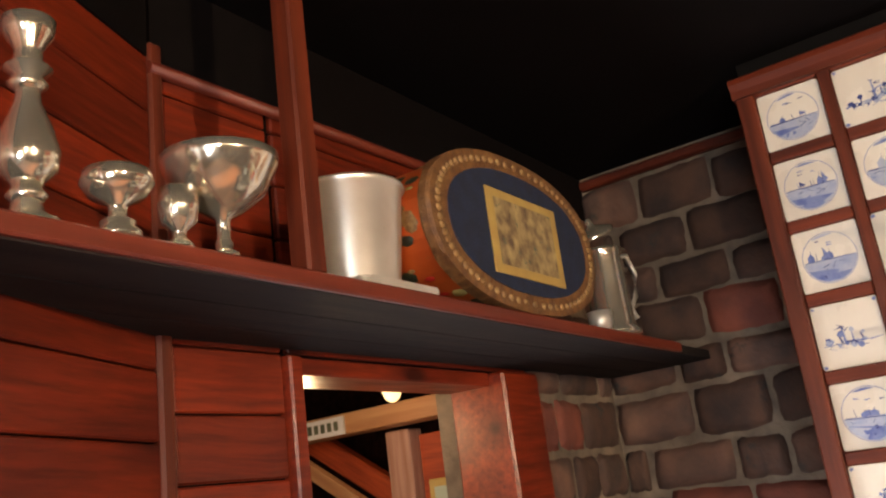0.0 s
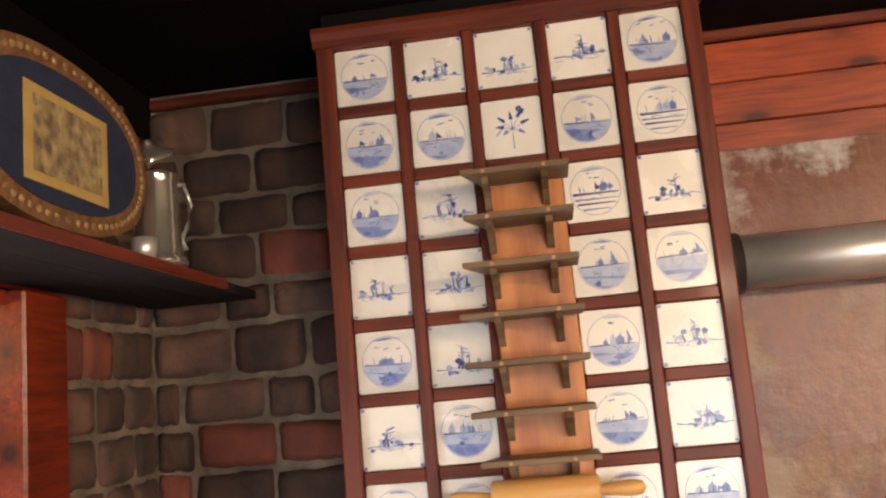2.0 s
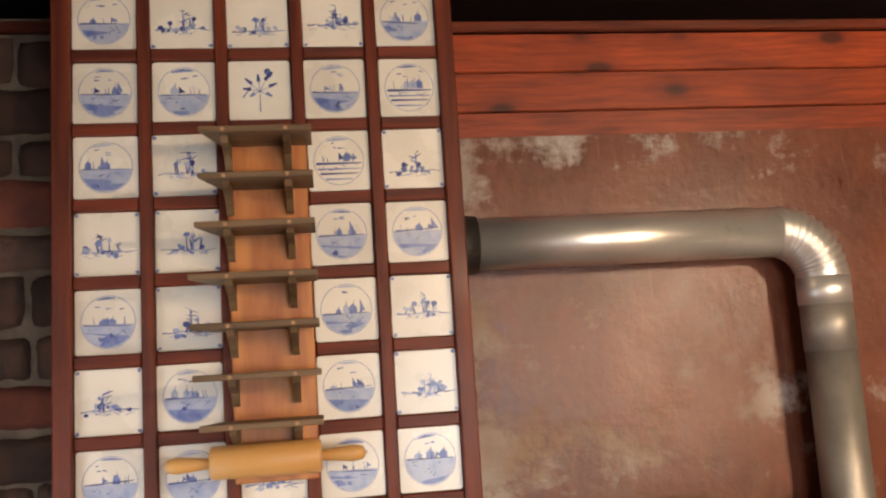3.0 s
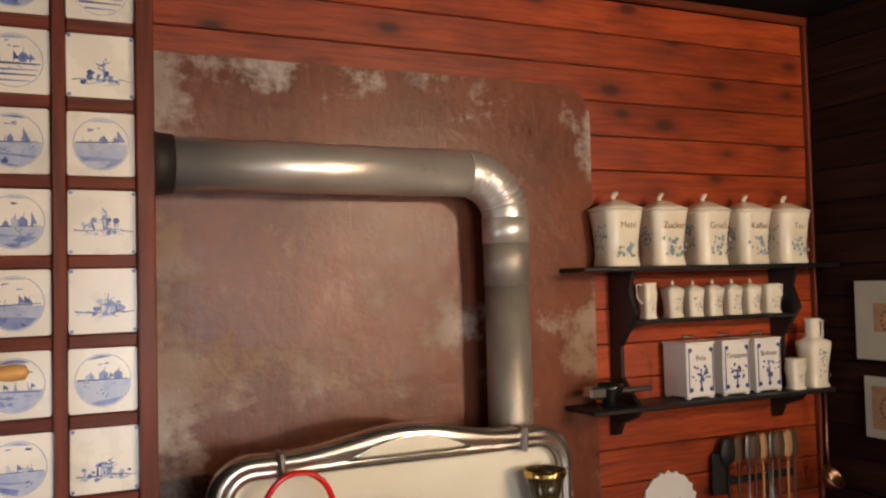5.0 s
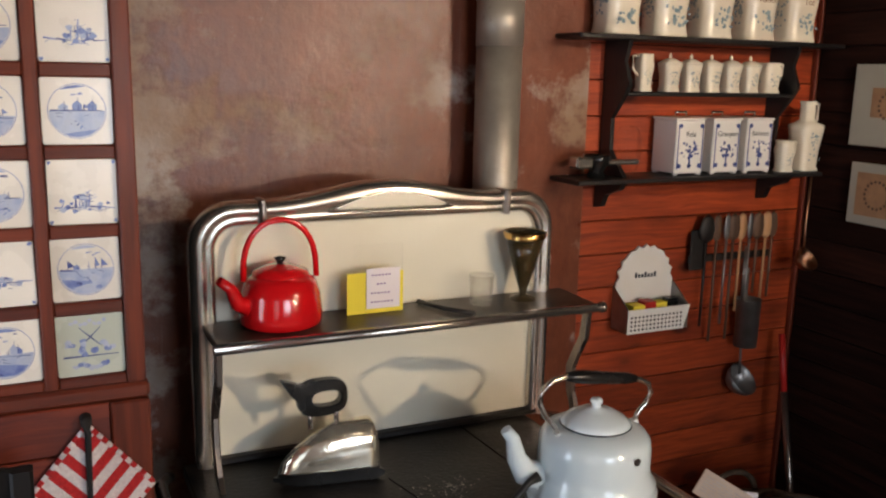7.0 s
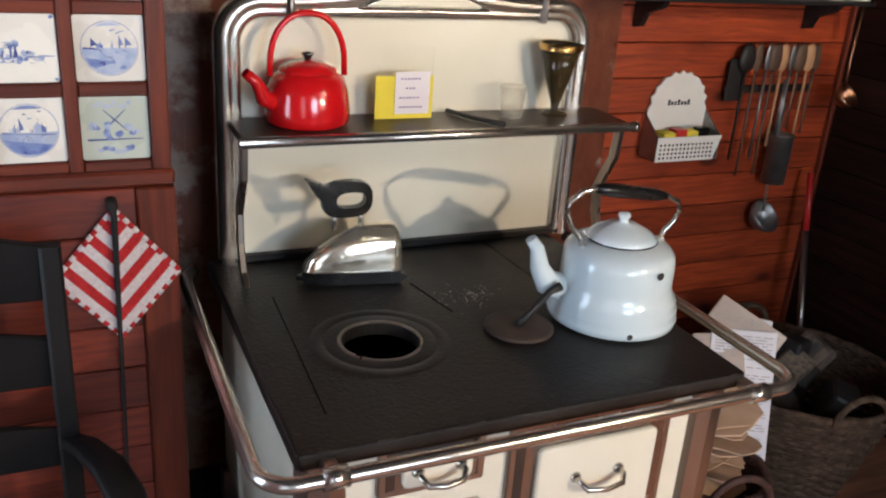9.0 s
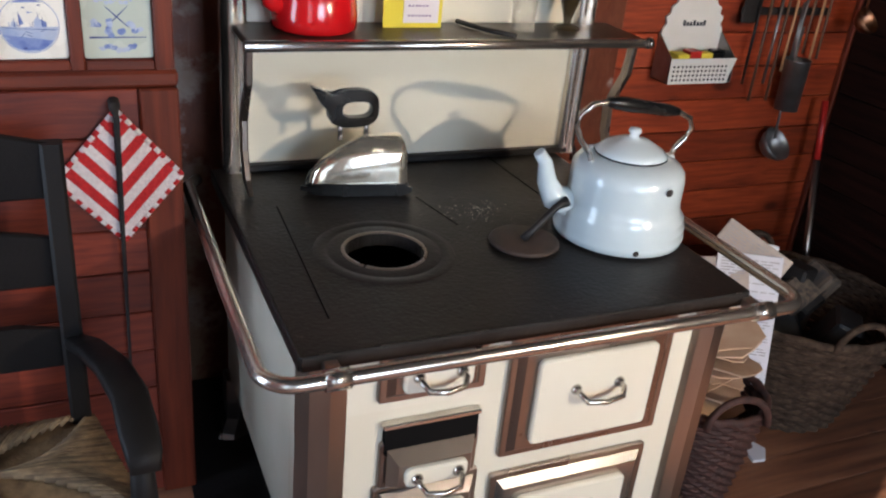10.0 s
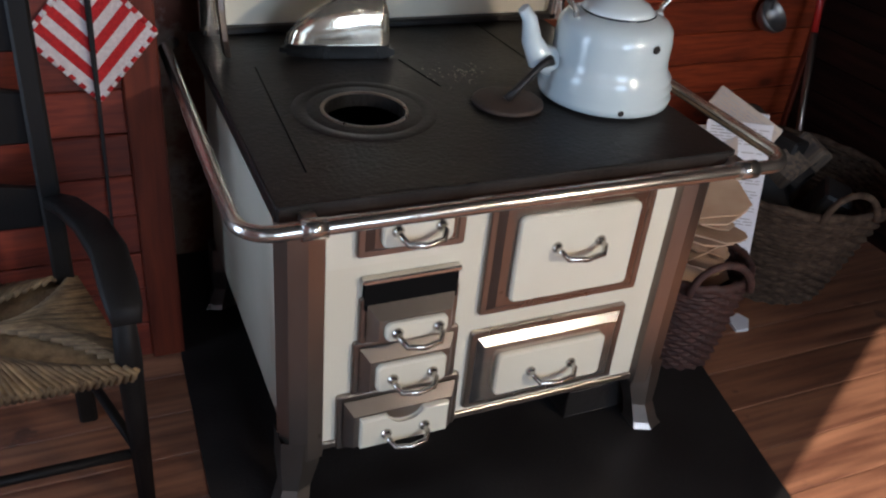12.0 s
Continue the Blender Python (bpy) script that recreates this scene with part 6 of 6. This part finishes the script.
for a, b, n in ((FL, FR, 46), (FR, BR, 30), (BR, BL, 34), (BL, FL, 30)):
    for k in range(n):
        f = (k + 0.5) / n
        mid = (a + b) / 2
        q = a.lerp(b, f)
        reach = 1 - abs(2 * f - 1)
        inner = q.lerp(C0 + (q - mid) * 0.0 + (mid - C0) * 0.06 * (1 - reach), reach * 0.97 + 0.02)
        wdt = (b - a).length / n * 0.50
        cp("rush_strand", tube(B(), [q + Vector((0, 0, -0.018)), q + (q - C0) * 0.03 + Vector((0, 0, 0.002)), q.lerp(inner, 0.5) + Vector((rnd.uniform(-0.0015, 0.0015), 0, 0.013)), inner + Vector((0, 0, 0.006))], wdt, 6), "rush")
cp("seat_core", slab(B(), [(v.x, v.y) for v in (FL, FR, BR, BL)], "z", 0.38, 0.398), "rush")

# ---- the high shelf on the west wall ----
sh = thing("high_shelf", "long dark wall shelf with a red front edge", "shelf", (-1.0, 1.0, 2.16))
bpy.context.view_layer.update()
for k in range(3):
    part_at("board", box(B(), WEST + 0.002 + 0.098 * k, WEST + 0.099 + 0.098 * k, -0.55, BRICK_Y - 0.012, 2.160, 2.183, 0.002), "dark_shelf", sh)
part_at("front_edge", box(B(), -0.858, -0.846, -0.55, 1.96, 2.162, 2.185, 0.003), "trim_y", sh, "red painted front edge")
part_at("post", box(B(), -0.887, -0.852, 0.710, 0.745, 2.184, TOP - 0.002, 0.004), "trim", sh, "upright red post to the ceiling")
Z = 2.184


def turned(name, label, cat, at, prof, mat, n=28, size=0.94):
    return single(name, lathe(B(), [(r * size, h * size) for r, h in prof], at, n), mat, label, cat)


t = thing("candlestick", "tall silver mercury-glass candlestick on the high shelf", "candlestick", (-0.888, 0.366, Z))
for name, prof in (("foot", [(0, 0.001), (0.036, 0.001), (0.034, 0.008), (0.018, 0.018), (0.015, 0.03)]), ("lower_bead", [(0.015, 0.03), (0.021, 0.036), (0.015, 0.044), (0.017, 0.052)]), ("stem", [(0.017, 0.052), (0.030, 0.065), (0.033, 0.085), (0.024, 0.115), (0.014, 0.14), (0.012, 0.155)]), ("upper_bead", [(0.012, 0.155), (0.021, 0.162), (0.014, 0.170), (0.025, 0.180), (0.015, 0.19)]), ("candle_cup", [(0.015, 0.19), (0.014, 0.203), (0.026, 0.222), (0.028, 0.238), (0.022, 0.240), (0, 0.22)])):
    part(name, lathe(B(), [(r * 0.94, h * 0.94) for r, h in prof], (0, 0, 0), 28), "silver", t)
turned("silver_cup", "low footed silver mercury-glass cup", "cup", (-0.874, 0.455, Z), [(0, 0.001), (0.026, 0.001), (0.026, 0.010), (0.018, 0.016), (0.020, 0.022), (0.010, 0.028), (0.010, 0.042), (0.030, 0.052), (0.040, 0.066), (0.037, 0.080), (0.026, 0.082), (0, 0.06)], "silver")
turned("silver_goblet", "small silver mercury-glass goblet", "goblet", (-0.868, 0.527, Z), [(0, 0.001), (0.018, 0.001), (0.016, 0.008), (0.008, 0.016), (0.008, 0.024), (0.020, 0.034), (0.024, 0.055), (0.022, 0.076), (0.019, 0.076), (0, 0.05)], "silver")
turned("silver_bowl", "wide footed silver bowl with leaf pattern", "bowl", (-0.871, 0.592, Z), [(0, 0.001), (0.022, 0.001), (0.020, 0.010), (0.011, 0.016), (0.013, 0.024), (0.009, 0.032), (0.010, 0.060), (0.030, 0.070), (0.060, 0.095), (0.080, 0.135), (0.083, 0.148), (0.079, 0.148), (0.055, 0.10), (0, 0.078)], "silver", size=0.84)
t = thing("pewter_pail", "matt silver pail standing on a small base", "pail", (-0.953, 0.915, Z))
t.scale = (0.96, 0.96, 0.96)
part("pail", lathe(B(), [(0, 0.022), (0.068, 0.022), (0.072, 0.03), (0.088, 0.178), (0.094, 0.183), (0.092, 0.188), (0.084, 0.183), (0.066, 0.03), (0, 0.028)], (0, 0, 0), 36), "pewter", t)
part("base", slab(B(), rounded(-0.07, 0.086, -0.078, 0.11, 0.012), "z", 0.001, 0.022, 0.003), "pewter", t)
t = thing("hat_box", "oval painted hat box standing on edge with a print", "hat box", (-0.90, 1.245, Z + 0.145))
bpy.context.view_layer.update()


def oval(a, b, n=48):
    return [(1.272 + a * math.cos(2 * math.pi * k / n) * abs(math.cos(2 * math.pi * k / n)) ** -0.12, 2.331 + b * math.sin(2 * math.pi * k / n) * max(1e-6, abs(math.sin(2 * math.pi * k / n))) ** -0.12) for k in range(n)]


hp = lambda n, bm, m, label="": part_at(n, bm, m, t, label)
hp("drum", slab(B(), oval(0.276, 0.138), "x", -1.05, -0.871), "orange_paint", "orange flowered side")
hp("lid", slab(B(), oval(0.288, 0.145), "x", -0.874, -0.850, 0.005), "gilt", "gilt bordered lid")
hp("lid_face", slab(B(), oval(0.236, 0.112), "x", -0.853, -0.8475), "navy")
g = random.Random(12)
for k in range(34):
    a = radians(g.uniform(110, 250))
    c, q = math.cos(a), math.sin(a)
    n = Vector((0, 0.138 * c, 0.276 * q)).normalized()
    spot = Vector((g.uniform(-0.99, -0.885), 1.272 + 0.276 * c * max(1e-6, abs(c)) ** -0.12, 2.331 + 0.138 * q * max(1e-6, abs(q)) ** -0.12))
    r = g.uniform(0.008, 0.020)
    hp("painted_flower", lathe(B(), [(r, 0), (r * 0.7, 0.002), (0, 0.0025)], spot - n * 0.0005, 7, squash=(1, g.uniform(0.5, 1)), turn=n.to_track_quat("Z", "Y").to_matrix().to_4x4()), g.choice(("gilt_light", "flower_green", "flower_green", "yellow_card", "red_plain")))
for k in range(72):
    a = 2 * math.pi * k / 72
    hp("gilt_bead", lathe(B(), [(0.0066, 0), (0.005, 0.003), (0, 0.004)], (-0.8495, 1.272 + 0.263 * math.cos(a) * abs(math.cos(a)) ** -0.12 if abs(math.cos(a)) > 1e-6 else 1.272, 2.331 + 0.129 * math.sin(a) * max(1e-6, abs(math.sin(a))) ** -0.12), 7, turn=pose(0, 0, 0, 0, 90, 0)), "gilt_light")
hp("print_border", box(B(), -0.8485, -0.8455, 1.152, 1.398, 2.246, 2.400), "yellow_card")
hp("print", box(B(), -0.8465, -0.8445, 1.174, 1.376, 2.262, 2.384), "print", "faded coloured print")
t = thing("pewter_mug", "tall shining pewter tankard with its lid open", "tankard", (-0.890, 1.69, Z))
t.scale = (1.14, 1.14, 1.14)
part("body", lathe(B(), [(0, 0.001), (0.050, 0.001), (0.052, 0.008), (0.044, 0.018), (0.041, 0.03), (0.036, 0.155), (0.038, 0.166), (0.040, 0.172), (0.036, 0.172), (0.033, 0.16), (0, 0.12)], (0, 0, 0), 28), "silver", t)
part("handle", tube(B(), [(0.01, 0.034, 0.160), (0.02, 0.070, 0.168), (0.025, 0.088, 0.130), (0.022, 0.080, 0.085), (0.015, 0.062, 0.060), (0.02, 0.072, 0.040)], 0.0055, 8), "pewter", t)
part("thumb_rest", tube(B(), [(0.01, 0.036, 0.168), (0.012, 0.062, 0.185), (0.014, 0.082, 0.182)], 0.005, 8), "silver", t)
part("lid", lathe(B(), [(0.043, 0), (0.042, 0.006), (0.026, 0.013), (0.010, 0.017), (0.009, 0.026), (0.006, 0.032), (0, 0.034)], (0, 0, 0), 24), "silver", t).matrix_basis = pose(-0.005, -0.012, 0.205, 28, 0, 0)
turned("small_cup", "small bright pewter cup beside the tankard", "cup", (-0.872, 1.585, Z), [(0, 0.001), (0.022, 0.001), (0.026, 0.02), (0.027, 0.045), (0.024, 0.045), (0, 0.02)], "pewter")

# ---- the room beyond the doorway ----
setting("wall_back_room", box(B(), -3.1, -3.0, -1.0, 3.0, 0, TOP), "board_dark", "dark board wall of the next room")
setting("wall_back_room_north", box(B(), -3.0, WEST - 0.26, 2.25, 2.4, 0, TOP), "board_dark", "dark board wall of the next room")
setting("beam_1", box(B(), -2.4, WEST - 0.125, 1.72, 1.80, 2.10, 2.155, 0.004), "wood_light", "pale wooden cross beam in the next room")
single("small_sign", box(B(), -1.85, -1.71, 1.712, 1.719, 2.10, 2.148), "paper_white", "small pale green sign on the beam", "sign")
bm = B()
for k in range(5):
    box(bm, -1.84 + 0.024 * k, -1.825 + 0.024 * k, 1.7105, 1.7115, 2.112, 2.136)
single("sign_bars", bm, "landscape_dark", "dark unreadable marks on the small sign", "sign marks")
t = thing("hanging_lamp", "warm lit glass lamp hanging in the next room", "lamp", (-1.47, 1.63, 2.185))
part("glass_shade", lathe(B(), [(0.010, 0.045), (0.024, 0.034), (0.030, 0.0), (0.018, -0.034), (0.008, -0.042), (0, -0.044)], (0, 0, 0), 20), "lamp_glow", t)
part("cord", tube(B(), [(0, 0, 0.04), (0, 0, TOP - 2.186)], 0.003, 6), "string", t)
setting("door_1", box(B(), -1.645, -1.565, 1.80, 1.86, 0, 2.092, 0.004), "pale_post", "pale worn door post in the next room")
setting("door_2", box(B(), -1.565, WEST - 0.16, 1.842, 1.872, 0.4, 2.075, 0.003), "board", "red wooden panel in the next room")
bm = box(B(), -0.30, 0.30, 0, 0.04, -0.035, 0.035, 0.004)
setting("stair_stringer", bm, "board", "sloping red-brown stair board in the next room").matrix_world = pose(-1.80, 1.885, 1.99, 0, 32, 0)
bm = box(B(), -0.30, 0.30, 0, 0.03, -0.02, 0.02, 0.003)
setting("stair_rail", bm, "wood_light", "pale sloping rail in the next room").matrix_world = pose(-1.86, 1.845, 1.955, 0, 32, 0)
t = thing("landscape_picture", "green landscape print in a thin gilt frame", "picture", (-1.42, 1.82, 1.7))
bpy.context.view_layer.update()
part_at("frame", box(B(), -1.535, -1.275, 1.822, 1.838, 1.55, 1.955, 0.004), "yellow_card", t)
part_at("print", box(B(), -1.515, -1.295, 1.819, 1.8225, 1.57, 1.935), "landscape", t)
bm = B()
for k in range(18):
    slab(bm, disc(-1.50 + 0.10 * rnd.random() + (0.1 if k % 4 == 0 else 0), 1.80 + 0.09 * rnd.random(), 0.02, 7), "y", 1.8175 + 0.0002 * k / 18, 1.8186)
part_at("painted_trees", bm, "landscape_dark", t)

# ---- added lamps, unseen behind the camera ----
for place, power, colour in BULBS:
    high = place[2] > 2
    rim = -0.136 if place[0] > 1 else -0.105
    t = thing("added_lamp", "added unseen hanging lamp with a dish that cuts its light below" if high else "added unseen hanging lamp with a cone that narrows its light to the stove", "lamp", place, "pendant lamps")
    part("cord", tube(B(), [(0, 0, 0.10 if high else -0.03), (0, 0, TOP - place[2])], 0.004, 6), "string", t)
    if high:
        part("cap", lathe(B(), [(0.014, 0.10), (0.02, 0.09), (0.024, 0.04), (0.03, 0.038)], (0, 0, 0), 20), "iron", t)
        part("bulb", lathe(B(), [(0.012, 0.04), (0.024, 0.01), (0.026, -0.01), (0.016, -0.03), (0, -0.034)], (0, 0, 0), 18), "bulb", t)
        # Invented dish: keeps this bulb's light off the lower walls.
        part("dish", lathe(B(), [(0, rim - 0.038), (0.06, rim - 0.034), (0.11, rim - 0.018), (0.138, rim), (0.142, rim - 0.002), (0.112, rim - 0.023), (0.06, rim - 0.040), (0, rim - 0.044)], (0, 0, 0), 32), "iron", t, "added dark dish blocking light downwards")
        for a in (20, 140, 260):
            c, q = math.cos(radians(a)), math.sin(radians(a))
            part("rod", tube(B(), [(0.022 * c, 0.022 * q, 0.06), (0.138 * c, 0.138 * q, rim - 0.001)], 0.002, 5), "iron", t)
    else:
        source = Vector((place[0], place[1], place[2] - 0.075))
        aim = (Vector((0.80, 1.70, 0.78)) - source).to_track_quat("Z", "Y").to_matrix().to_4x4()
        # Invented cone: limits this light to the stove, sparing the right-hand boards.
        part("shade", lathe(B(), [(0, -0.060), (0.020, -0.058), (0.036, -0.035), (0.056, 0.120), (0.059, 0.120), (0.039, -0.037), (0.022, -0.062), (0, -0.064)], (0, 0, -0.075), 32, turn=aim), "iron", t, "added dark cone keeping light off the side boards")
        part("bulb", lathe(B(), [(0, -0.055), (0.016, -0.052), (0.018, -0.040), (0, -0.034)], (0, 0, -0.075), 16, turn=aim), "bulb", t)
